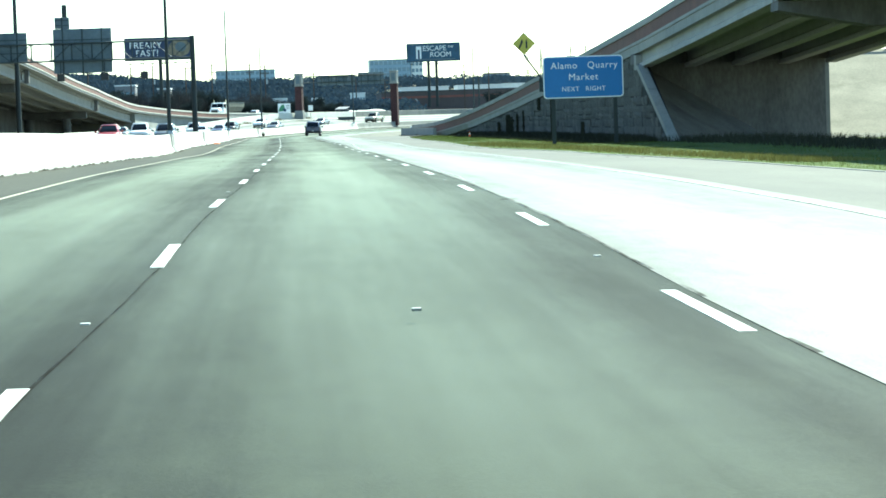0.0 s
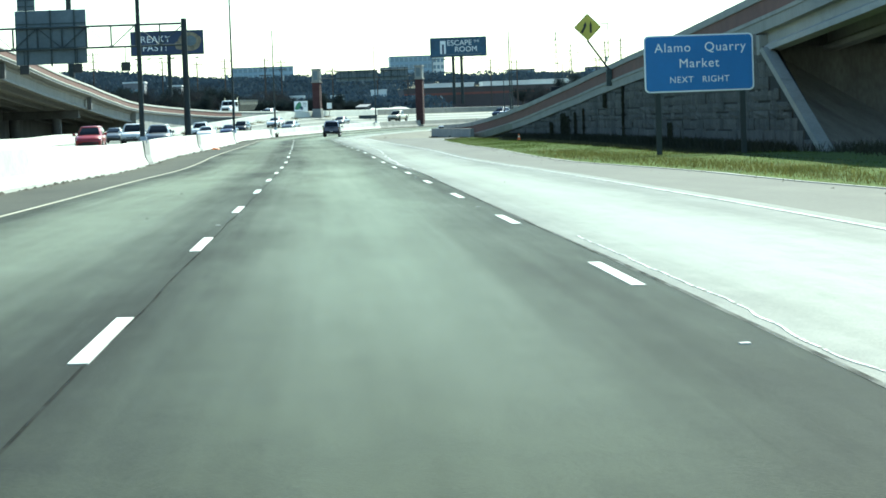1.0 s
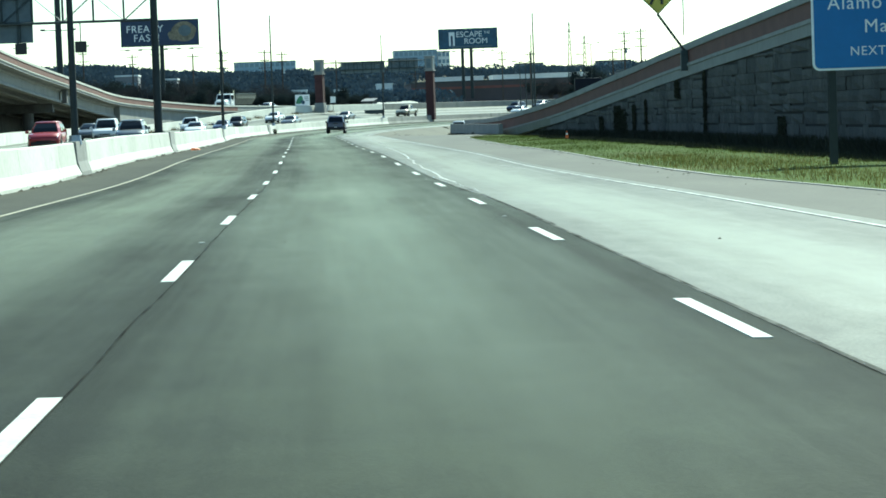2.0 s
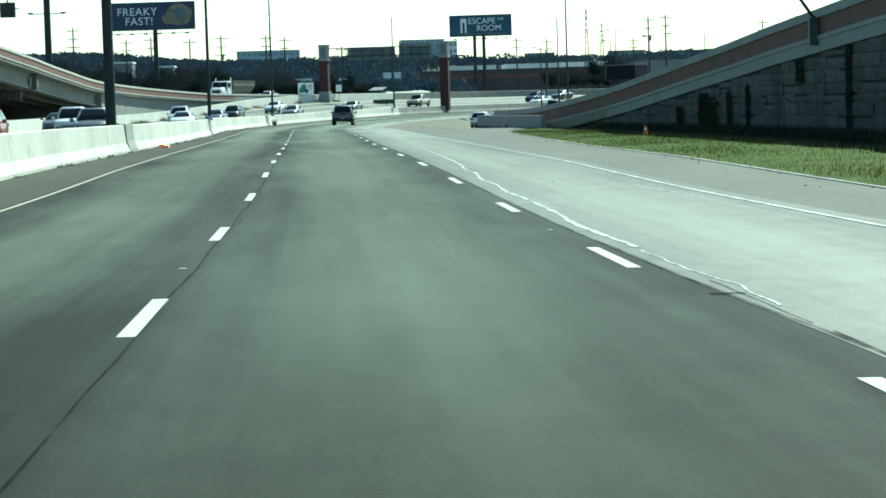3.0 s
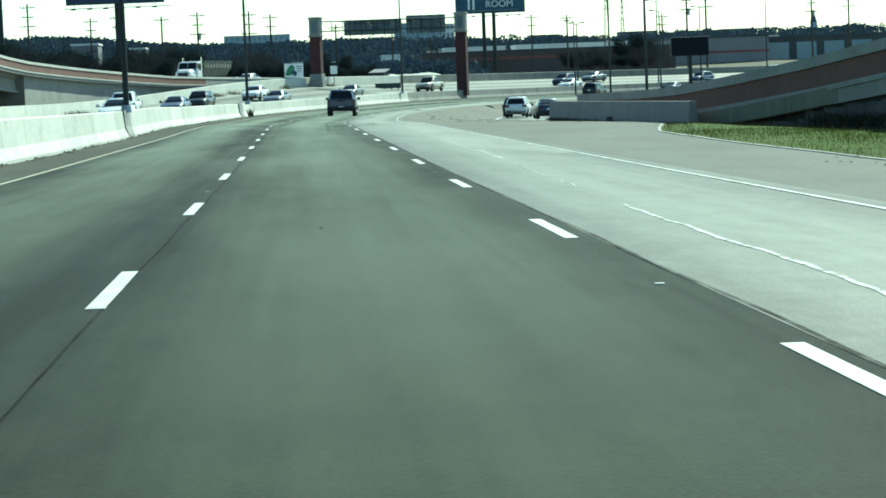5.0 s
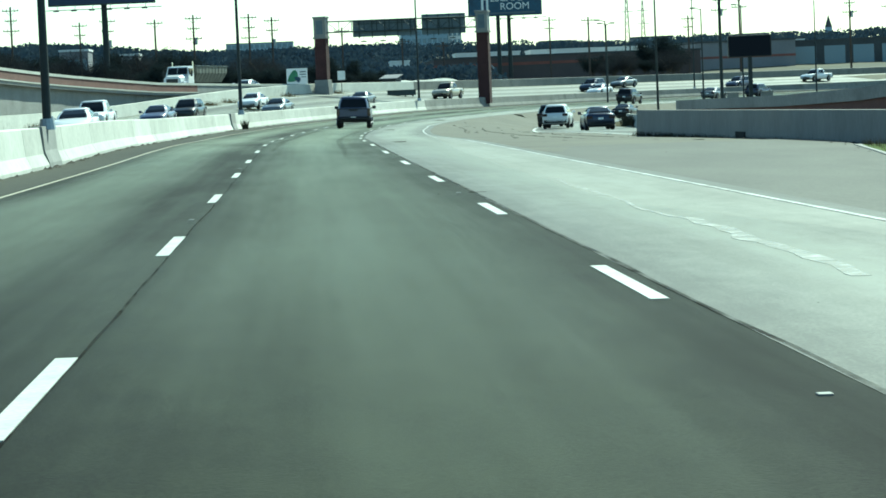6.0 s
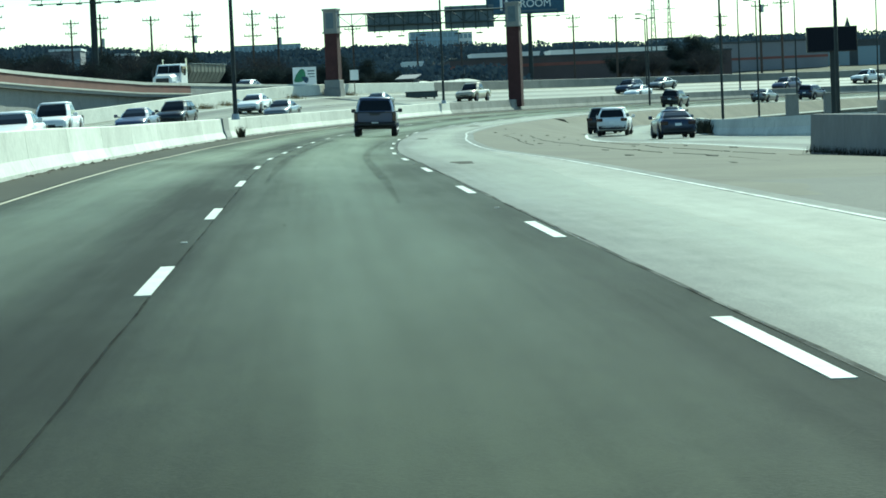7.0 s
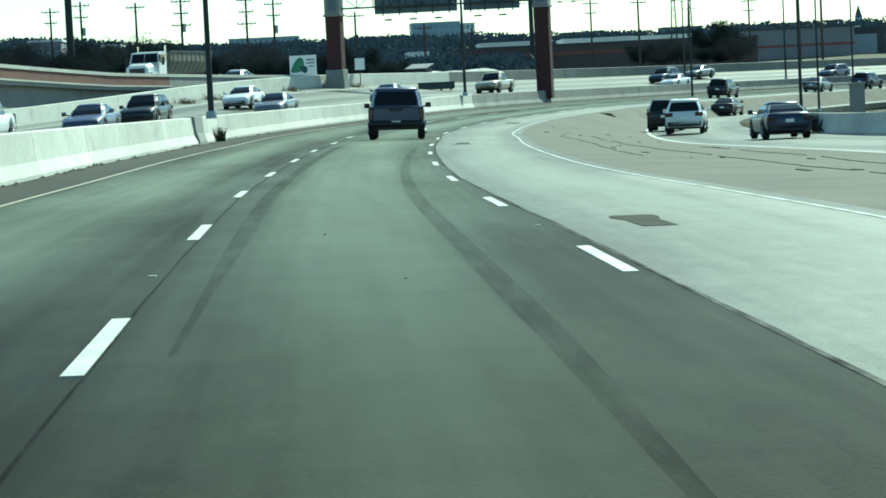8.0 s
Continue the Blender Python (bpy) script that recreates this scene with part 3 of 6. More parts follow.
    ring = [(l * math.cos(a) * rg.uniform(0.6, 1.1), w * math.sin(a) * rg.uniform(0.6, 1.2)) for a in np.linspace(0, 2 * math.pi, 10)[:-1]]
    loft(bm, [[p + r * v + Vector((0, u, z)) for u, v in ring] for z in (-0.03, 0.016)])
    part("spall", bm, M["spall"], gore, "dark spalled patch")


# ---- median barrier ----
def jersey(s, w=1.0):
    o, h = barrier_off(s), 0.97
    return [(o - 0.31, -0.1), (o + 0.31, -0.1), (o + 0.31, 0.08), (o + 0.18, 0.34), (o + 0.11, h - 0.03), (o + 0.08, h), (o - 0.08, h), (o - 0.11, h - 0.03), (o - 0.18, 0.34), (o - 0.31, 0.08)]


median = empty("median_barrier")
tagged(median, "long weathered concrete median barrier in cast lengths", "barrier", kind="structure")
s = -113.1
while s < 640:
    e = s + (9.1 if s < 330 else 12.2)
    sweep("barrier_length", s + 0.018, e - 0.018, jersey, M["barrier"] if s < 396 else M["oldbarrier"], median, d=3.0)
    s = e

for s in (119.0, 164.9, 227.4, 314.4):
    sweep("pole_pedestal", s, s + 3.2, lambda q: [(barrier_off(q) + a * 1.04, z + 0.012) for a, z in ((-0.31, -0.1), (0.31, -0.1), (0.3, 0.1), (0.2, 0.4), (0.16, 0.98), (-0.16, 0.98), (-0.2, 0.4), (-0.3, 0.1))], M["coping"], median, "greyer pole base")

# crash cushion at the ramp barrier's end
bm = bmesh.new()
box(bm, -1.5, 1.5, -0.35, 0.35, 0.08, 0.62, 0.06)
for x in (-1.2, -0.4, 0.4, 1.2):
    box(bm, x - 0.06, x + 0.06, -0.3, 0.3, -0.05, 0.1)
box(bm, -1.55, 1.55, -0.4, 0.4, 0.58, 0.68, 0.02)
cushion = tagged(part("crash_cushion", bm, M["darksteel"]), "low dark steel crash cushion at the end of the ramp barrier", "crash cushion")
q = at(434, -18.2, 0.02)
cushion.matrix_basis = pose(q.x, q.y, q.z, 0, 0, 4)

# far side wall of the oncoming carriageway
outer = sweep("outer_barrier", 60, 452, lambda s: [(-23.75, -0.2), (-23.4, -0.2), (-23.45, 0.95), (-23.7, 0.95)], M["barrier"])
tagged(sweep("outer_barrier", 452.03, 680, lambda s: [(-23.75, -0.2), (-23.4, -0.2), (-23.45, 0.95), (-23.7, 0.95)], M["oldbarrier"]), "darker aged concrete barrier along the far side of the curve", "barrier", kind="structure")
tagged(outer, "concrete barrier along the far side of the curve", "barrier", kind="structure")


# ---- right-hand ramp: stone-faced retaining wall, then a bridge span ----
def wall_x(y):
    return float(np.interp(y, [-80, 85, 111, 135, 150, 165, 180, 195, 210, 226, 240, 256], [15.6, 16.75, 17.0, 17.25, 17.32, 17.24, 16.85, 16.05, 14.85, 13.1, 12.3, 11.75]))


def ramp_top(y):
    return float(np.interp(y, [-80, 85, 111, 135, 160, 172, 185, 195, 205, 215, 226, 235, 256], [14.2, 6.85, 5.85, 5.13, 4.4, 3.93, 3.3, 2.75, 2.13, 1.58, 1.06, 0.9, 0.78]))


def wall_turn(y):
    return math.degrees(math.atan2(wall_x(y - 2) - wall_x(y + 2), 4.0))


def band(name, y0, y1, inner, outer_, zlo, zhi, mat, parent, d=8.0, label=""):
    bm = bmesh.new()
    loft(bm, [[(wall_x(y) + inner, y, ramp_top(y) + zlo), (wall_x(y) + outer_, y, ramp_top(y) + zlo), (wall_x(y) + outer_, y, ramp_top(y) + zhi), (wall_x(y) + inner, y, ramp_top(y) + zhi)] for y in steps(y0, y1, d)])
    return part(name, bm, mat, parent, label)


right_ramp = empty("ramp_wall", label="stone-faced retaining wall of a rising ramp with brick-red parapet band", category="retaining wall", kind="structure")
band("coping", -90, 252, -0.06, 0.32, -0.27, 0.04, M["coping"], right_ramp)
band("parapet_band", -90, 252, 0.0, 0.28, -0.89, -0.272, M["redband"], right_ramp, label="brick-red textured parapet band")
band("ledge", -90, 252, -0.09, 0.3, -1.04, -0.892, M["coping"], right_ramp)
band("fascia_band", -90, 252, -0.05, 0.3, -1.47, -1.042, M["concrete"], right_ramp)
bm = bmesh.new()
loft(bm, [[(wall_x(y) + 0.03, y, -0.6), (wall_x(y) + 0.5, y, -0.6), (wall_x(y) + 0.5, y, max(-0.55, min(ramp_top(y) - 1.46, (y - 102.0) * 0.368 - 0.3))), (wall_x(y) + 0.03, y, max(-0.55, min(ramp_top(y) - 1.46, (y - 102.0) * 0.368 - 0.3)))] for y in steps(102.5, 226, 3.25)])
part("wall_backing", bm, M["joint"], right_ramp, "dark joints between the stones")
rnd = random.Random(5)
stone_meshes = []
for v in range(5):
    bm = bmesh.new()
    box(bm, 0, 0.1, 0, 1, 0, 1)
    bmesh.ops.subdivide_edges(bm, edges=bm.edges, cuts=1, use_grid_fill=True)
    for w in bm.verts:
        edge = min(w.co.y, 1 - w.co.y, w.co.z, 1 - w.co.z) < 0.01
        w.co.x += (0.02 if edge else -0.012) * (w.co.x < 0.05) + rnd.uniform(-0.02, 0.02)
        if 0.3 < w.co.y < 0.7 and edge:
            w.co.z += rnd.uniform(-0.02, 0.02)
    me = bpy.data.meshes.new("stone_block")
    bmesh.ops.recalc_face_normals(bm, faces=bm.faces)
    bm.to_mesh(me)
    bm.free()
    me.materials.append(M["stone"])
    stone_meshes.append(me)
z = -0.35
while z < 4.4:
    hgt = rnd.choice((0.3, 0.38, 0.45, 0.6))
    y = 103.0 + rnd.uniform(0, 1)
    while y < 224:
        ln = rnd.uniform(0.8, 2.4) if rnd.random() < 0.7 else rnd.uniform(2.4, 4.0)
        limit = min(ramp_top(y + ln) - 1.485, (y - 102.0) * 0.368 - 0.3)
        if z < limit - 0.12 :
            hh = min(hgt, limit - z)
            ob = new("stone_block", rnd.choice(stone_meshes))
            ob.parent = right_ramp
            ob.matrix_basis = pose(wall_x(y) - 0.035 + rnd.uniform(-0.03, 0.02), y + 0.02, z + 0.015, 0, 0, wall_turn(y + ln / 2)) @ Matrix.Diagonal((1, ln - 0.014, hh - rnd.choice((0.012, 0.014, 0.02, 0.09)), 1))
        y += ln
    z += hgt

# low end wall of the ramp, running on beside the gore
bm = bmesh.new()
loft(bm, [[(x, y, -0.7), (x + 0.4, y, -0.7), (x + 0.3, y, 0.56), (x + 0.06, y, 0.56)] for x, y in ((12.4, 222.0), (12.05, 229.0), (11.55, 238.5), (11.1, 247.5), (10.75, 254.5))])
end_wall = tagged(part("end_wall", bm, M["concrete"]), "low stained grey concrete wall at the foot of the ramp", "barrier", kind="structure")
# no hole is cut: a dark plate paints the shade inside the drain
bm = bmesh.new()
loft(bm, [[(x - 0.012, y, -0.3), (x + 0.1, y, -0.3), (x + 0.1, y, -0.05), (x - 0.012, y, -0.05)] for x, y in ((11.63, 237.2), (11.565, 238.4))])
part("scupper", bm, M["joint"], end_wall, "dark plate for the shade in a drain opening at the wall's foot")

# abutment slope and bridge span over the verge
bridge = empty("overpass", label="concrete girder overpass span with shaded underside", category="bridge", kind="structure")
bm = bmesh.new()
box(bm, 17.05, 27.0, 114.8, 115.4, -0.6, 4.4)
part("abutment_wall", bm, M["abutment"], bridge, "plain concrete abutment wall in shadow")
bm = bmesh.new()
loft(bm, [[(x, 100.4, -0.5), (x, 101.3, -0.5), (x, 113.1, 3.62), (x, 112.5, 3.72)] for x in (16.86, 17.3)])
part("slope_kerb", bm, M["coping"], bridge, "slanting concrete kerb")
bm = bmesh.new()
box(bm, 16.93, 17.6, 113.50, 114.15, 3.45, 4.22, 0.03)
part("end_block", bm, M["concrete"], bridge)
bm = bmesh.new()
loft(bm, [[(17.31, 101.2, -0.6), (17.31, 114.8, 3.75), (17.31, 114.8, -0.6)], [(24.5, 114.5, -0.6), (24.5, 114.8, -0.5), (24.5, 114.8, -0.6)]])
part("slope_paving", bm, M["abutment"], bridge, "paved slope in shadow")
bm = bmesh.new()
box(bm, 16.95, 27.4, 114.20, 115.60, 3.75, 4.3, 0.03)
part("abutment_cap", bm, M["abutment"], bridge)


def i_girder(name, x_of, y0, y1, z_of, depth, mat, parent):
    sec = [(-0.3, 0), (0.3, 0), (0.3, -0.14), (0.1, -0.26), (0.1, -depth + 0.32), (0.28, -depth + 0.2), (0.28, -depth), (-0.28, -depth), (-0.28, -depth + 0.2), (-0.1, -depth + 0.32), (-0.1, -0.26), (-0.3, -0.14)]
    bm = bmesh.new()
    loft(bm, [[(x_of(y) + a, y, z_of(y) + b) for a, b in sec] for y in (y0, (y0 + y1) / 2, y1)])
    return part(name, bm, mat, parent)


PIERS = [114.3, 75.0, 40.0, 8.0, -28.0, -64.0]
for ya, yb in zip(PIERS[1:], PIERS):
    for j in range(5):
        i_girder("girder", lambda y, j=j: wall_x(y) + 0.35 + 2.45 * j, ya + 0.15, yb - 0.15, lambda y: ramp_top(y) - 1.24, 0.98, M["girder"], bridge)
bm = bmesh.new()
loft(bm, [[(wall_x(y) + 0.02, y, ramp_top(y) - 1.23), (wall_x(y) + 10.7, y, ramp_top(y) - 1.23), (wall_x(y) + 10.7, y, ramp_top(y) - 0.86), (wall_x(y) + 0.02, y, ramp_top(y) - 0.86)] for y in steps(-90, 115.8, 12)])
part("deck", bm, M["girder"], bridge)
bm = bmesh.new()
loft(bm, [[(wall_x(y) + 10.4, y, ramp_top(y) - 0.85), (wall_x(y) + 10.7, y, ramp_top(y) - 0.85), (wall_x(y) + 10.7, y, ramp_top(y)), (wall_x(y) + 10.4, y, ramp_top(y))] for y in steps(-90, 226, 12)])
part("far_parapet", bm, M["coping"], bridge)
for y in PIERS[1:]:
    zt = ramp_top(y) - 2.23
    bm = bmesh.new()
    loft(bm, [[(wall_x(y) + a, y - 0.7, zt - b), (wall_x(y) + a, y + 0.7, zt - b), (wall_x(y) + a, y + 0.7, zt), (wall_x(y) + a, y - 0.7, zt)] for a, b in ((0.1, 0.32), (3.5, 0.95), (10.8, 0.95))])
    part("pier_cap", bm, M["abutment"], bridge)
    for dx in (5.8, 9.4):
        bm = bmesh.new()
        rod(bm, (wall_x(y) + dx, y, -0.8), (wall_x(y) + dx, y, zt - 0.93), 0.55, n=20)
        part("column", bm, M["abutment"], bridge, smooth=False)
# fill of the ramp behind the wall
bm = bmesh.new()
loft(bm, [[(wall_x(y) + 0.5, y, -0.6), (wall_x(y) + 10.3, y, -0.6), (wall_x(y) + 10.3, y, ramp_top(y) - 0.9), (wall_x(y) + 0.5, y, ramp_top(y) - 0.9)] for y in steps(115.4, 226, 8)])
tagged(part("ramp_fill", bm, M["concrete"]), "concrete body of the rising ramp", "ramp", kind="structure")
# pale sunlit slope beyond the span
bm = bmesh.new()
loft(bm, [[(x, y, z) for y, z in ((136, -0.6), (151, 5.0), (152, 5.0), (152, -0.6))] for x in (30.5, 38, 46, 54, 62)])
tagged(part("far_slope", bm, M["sand"]), "pale concrete paved slope in sunlight", "embankment", kind="structure")
bm = bmesh.new()
box(bm, 31, 62, 151.2, 151.4, 5.85, 5.95)
for x in range(31, 63, 2):
    box(bm, x - 0.05, x + 0.05, 151.2, 151.3, 4.9, 5.95)
tagged(part("slope_railing", bm, M["metal"]), "thin metal railing above a concrete slope", "railing", kind="structure")


# ---- left-hand ramp bridge, descending to meet the far carriageway ----
def lramp(s):
    """Offset and top of the left ramp's near face."""
    return float(np.interp(s, [92, 190, 240, 290, 330, 375, 432], [-28.5, -27.0, -25.2, -24.2, -24.8, -24.9, -23.7])), float(np.interp(s, [92, 190, 240, 290, 332, 380, 432, 470], [14.2, 10.2, 8.35, 6.35, 4.75, 3.7, 3.35, 3.3]))


def lband(name, s0, s1, a, b, zlo, zhi, mat, parent, label=""):
    bm = bmesh.new()
    rings = []
    for s in steps(s0, s1, 6):
        o, t = lramp(s)
        rings.append([Vector((at(s, o + u).x, at(s, o + u).y, t + w)) for u, w in ((a, zlo), (b, zlo), (b, zhi), (a, zhi))])
    loft(bm, rings)
    return part(name, bm, mat, parent, label)


left_ramp = empty("ramp_bridge", label="long concrete ramp bridge with brick-red parapet band, descending to the highway", category="bridge", kind="structure")
lband("coping", 92, 440, -0.3, 0.06, -0.2, 0, M["barrier"], left_ramp)
lband("parapet_band", 92, 391, -0.28, 0.0, -0.78, -0.202, M["redband"], left_ramp, "brick-red textured parapet band")
lband("ledge", 92, 391, -0.3, 0.12, -0.88, -0.782, M["barrier"], left_ramp)
lband("fascia_band", 92, 391, -0.3, 0.04, -1.1, -0.882, M["concrete"], left_ramp)
lband("far_parapet", 92, 440, -10.6, -10.3, -0.9, 0, M["coping"], left_ramp)
lband("deck", 92, 440, -10.6, -0.31, -1.1, -0.86, M["concrete"], left_ramp)
BENTS = [92, 138, 185, 233, 293, 332]
for sa, sb in zip(BENTS, BENTS[1:]):
    for j in range(5):
        sec = [(-0.3, 0), (0.3, 0), (0.3, -0.14), (0.1, -0.26), (0.1, -0.98), (0.28, -1.1), (0.28, -1.3), (-0.28, -1.3), (-0.28, -1.1), (-0.1, -0.98), (-0.1, -0.26), (-0.3, -0.14)]
        bm = bmesh.new()
        rings = []
        for s in steps(sa + 0.25, sb - 0.25, 15):
            o, t = lramp(s)
            rings.append([Vector((at(s, o - 1.15 - 2.25 * j + u).x, at(s, o - 1.15 - 2.25 * j + u).y, t - 1.12 + w)) for u, w in sec])
        loft(bm, rings)
        part("girder", bm, M["concrete"] if j == 0 else M["girder"], left_ramp)
# caps and columns take the concrete darkened for under-bridge shade
for s in BENTS[1:-1]:
    o, t = lramp(s)
    p = at(s, o)
    m = pose(p.x, p.y, 0, 0, 0, -heading(s))
    bm = bmesh.new()
    box(bm, -10.9, -1.7, -0.6, 0.6, t - 3.3, t - 2.44, 0.04, m)
    box(bm, -0.75, -0.3, -0.45, 0.45, t - 2.46, t - 1.12, 0.03, m)
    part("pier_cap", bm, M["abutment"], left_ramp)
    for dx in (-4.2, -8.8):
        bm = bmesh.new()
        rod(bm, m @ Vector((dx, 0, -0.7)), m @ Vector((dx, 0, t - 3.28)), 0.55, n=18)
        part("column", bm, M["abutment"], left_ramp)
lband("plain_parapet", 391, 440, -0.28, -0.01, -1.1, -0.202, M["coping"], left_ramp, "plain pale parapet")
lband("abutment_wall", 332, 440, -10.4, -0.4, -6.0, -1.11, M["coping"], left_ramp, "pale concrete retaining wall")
# wall added only to keep daylight out from under the bridge
lband("back_wall", 92, 332, -10.3, -9.9, -16.0, -1.11, M["abutment"], left_ramp, "retaining wall added to darken the space under the bridge")
# bank behind the left ramp, added to keep the view under it dark
bm = bmesh.new()
rings = []
for s in steps(60, 340, 20):
    rings.append([at(s, -38, -0.5), at(s, -43, 2.6), at(s, -60, 3.4), at(s, -60, -0.6)])
loft(bm, rings)
tagged(part("bank", bm, M["dark_grass"]), "dark weedy bank added behind the ramp bridge to close off light", "bank", kind="structure")


# ---- lettering ----
def words(name, text, size, mat, parent, m, depth=0.012, spread=1.0):
    cu = bpy.data.curves.new(name, "FONT")
    cu.body, cu.size, cu.extrude, cu.align_x, cu.align_y = text, size, depth, "CENTER", "CENTER"
    cu.space_character = spread
    tmp = new("lettering_source", cu)
    dg = bpy.context.evaluated_depsgraph_get()
    me = bpy.data.meshes.new_from_object(tmp.evaluated_get(dg))
    bpy.data.objects.remove(tmp)
    me.materials.clear()
    me.materials.append(mat)
    ob = new(name, me)
    ob.parent = parent
    ob.matrix_basis = m
    return ob


FACE = Matrix.Rotation(radians(90), 4, "X")


# ---- blue guide sign beside the highway ----
def rounded(bm, w, z0, z1, r, y0, y1):
    ring = []
    for cx_, cz_, a0 in ((w - r, z1 - r, 0), (-w + r, z1 - r, 90), (-w + r, z0 + r, 180), (w - r, z0 + r, 270)):
        ring += [(cx_ + r * math.cos(radians(a0 + k * 18)), cz_ + r * math.sin(radians(a0 + k * 18))) for k in range(6)]
    loft(bm, [[(x, y, z) for x, z in ring] for y in (y0, y1)])


def guide_sign():
    W_, H_ = 3.8, 1.98
    g = empty("guide_sign", pose(13.1, 103.9, 2.06, 0, 0, -2), label="blue highway guide sign with white lettering on two steel posts", category="road sign")
    bm = bmesh.new()
    rounded(bm, W_ / 2, 0, H_, 0.17, 0, 0.05)
    part("panel", bm, M["white"], g, "white border sheet")
    bm = bmesh.new()
    rounded(bm, W_ / 2 - 0.05, 0.05, H_ - 0.05, 0.13, -0.012, 0.02)
    part("sign_face", bm, M["blue"], g, "blue reflective face")
    for text, size, xx, zz, sp in (("Alamo", 0.44, -0.9, 1.53, 1.12), ("Quarry", 0.44, 0.92, 1.53, 1.12), ("Market", 0.44, 0.0, 0.98, 1.12), ("NEXT", 0.3, -0.62, 0.42, 1.12), ("RIGHT", 0.3, 0.57, 0.42, 1.12)):
        words("lettering", text, size, M["white"], g, Matrix.Translation((xx, -0.016, zz)) @ FACE, 0.004, sp)
    for x in (-1.45, 1.5):
        bm = bmesh.new()
        box(bm, x - 0.09, x + 0.09, 0.06, 0.08, -2.4, H_ - 0.1)
        box(bm, x - 0.09, x + 0.09, 0.2, 0.22, -2.4, H_ - 0.1)
        box(bm, x - 0.012, x + 0.012, 0.08, 0.2, -2.4, H_ - 0.1)
        part("post", bm, M["pole"], g)
    for zz in (0.4, 1.5):
        bm = bmesh.new()
        box(bm, -W_ / 2 + 0.1, W_ / 2 - 0.1, 0.05, 0.075, zz, zz + 0.09)
        part("stiffener", bm, M["pole"], g)


guide_sign()


def diamond_sign():
    g = empty("warning_sign", pose(15.85, 163.8, 6.45, 0, 0, -3) @ Matrix.Scale(1.13, 4), label="yellow diamond added-lane warning sign on a bent arm from the parapet", category="road sign")
    tilt = Matrix.Rotation(radians(45), 4, "Y")
    bm = bmesh.new()
    box(bm, -0.5, 0.5, 0, 0.03, -0.5, 0.5, 0, tilt)
    part("panel", bm, M["black"], g)
    bm = bmesh.new()
    box(bm, -0.468, 0.468, -0.008, 0.02, -0.468, 0.468, 0, tilt)
    part("sign_face", bm, M["amber"], g)
    for x, lean in ((-0.12, 0.19), (0.16, 0.0)):
        bm = bmesh.new()
        rod(bm, (x - lean, -0.014, -0.29), (x, -0.014, 0.08), 0.06, 0.053, 6)
        rod(bm, (x, -0.014, 0.065), (x + lean * 0.1, -0.014, 0.29), 0.105, 0.005, 3)
        part("arrow", bm, M["black"], g)
    bm = bmesh.new()
    rod(bm, (0.0, 0.1, -0.75), (0.0, 0.1, 0.3), 0.05, n=8)
    rod(bm, (0.0, 0.1, -0.72), (1.05, 0.35, -2.2), 0.055, n=8)
    rod(bm, (1.05, 0.35, -2.15), (1.05, 0.35, -2.95), 0.07, n=8)
    part("arm", bm, M["pole"], g, "bent steel arm")
    bm = bmesh.new()
    box(bm, 0.9, 1.2, 0.28, 0.5, -3.05, -2.2, 0.02)
    part("bracket", bm, M["darksteel"], g)
    bm = bmesh.new()
    rod(bm, (0.62, 0.1, 0.2), (1.05, 0.2, 0.16), 0.03, n=6)
    rod(bm, (1.05, 0.2, 0.2), (1.05, 0.3, -1.6), 0.025, n=6)
    part("light_conduit", bm, M["pole"], g)


diamond_sign()


# ---- overhead sign frame for oncoming traffic (seen from behind) ----
def truss(bm, a, b, h, d, r, bays):
    a, b = Vector(a), Vector(b)
    for dy in (-d / 2, d / 2):
        for dz in (0, h):
            rod(bm, a + Vector((0, dy, dz)), b + Vector((0, dy, dz)), r, n=6)
    for i in range(bays + 1):
        p = a + (b - a) * i / bays
        for dy in (-d / 2, d / 2):
            rod(bm, p + Vector((0, dy, 0)), p + Vector((0, dy, h)), r * 0.6, n=5)
            if i < bays:
                q = a + (b - a) * (i + 1) / bays
                lo, hi = (0, h) if i % 2 else (h, 0)
                rod(bm, p + Vector((0, dy, lo)), q + Vector((0, dy, hi)), r * 0.35, n=5)
        for dz in (0, h):
            rod(bm, p + Vector((0, -d / 2, dz)), p + Vector((0, d / 2, dz)), r * 0.5, n=5)


def sign_back(x0, x1, y, z0, z1, parent, mat, ribs=3):
    bm = bmesh.new()
    box(bm, x0, x1, y, y + 0.06, z0, z1, 0.02)
    p = part("sign_panel", bm, mat, parent, "bare aluminium back of a sign")
    for i in range(ribs):
        x = x0 + (x1 - x0) * (i + 0.5) / ribs
        bm = bmesh.new()
        box(bm, x - 0.05, x + 0.05, y - 0.1, y - 0.002, z0 - 0.15, z1 + 0.02)
        part("rib", bm, M["darksteel"], p)
    for zz in (z0 + 0.3 * (z1 - z0), z0 + 0.75 * (z1 - z0)):
        bm = bmesh.new()
        box(bm, x0, x1, y - 0.05, y - 0.003, zz - 0.03, zz + 0.03)
        part("rail", bm, M["darksteel"], p)
    return p


frame_l = empty("sign_gantry", pose(-7.65, 166, 0), label="steel overhead sign gantry with bare aluminium sign backs", category="sign gantry")
bm = bmesh.new()
rod(bm, (0, 0, 0.0), (0, 0, 7.85), 0.2, 0.17, 14)
rod(bm, (0, 0, 0.85), (0, 0, 1.05), 0.3, 0.3, 14)
part("post", bm, M["pole"], frame_l)
bm = bmesh.new()
rod(bm, (-20, 0, -0.5), (-20, 0, 7.8), 0.2, 0.17, 14)
part("post", bm, M["pole"], frame_l)
bm = bmesh.new()
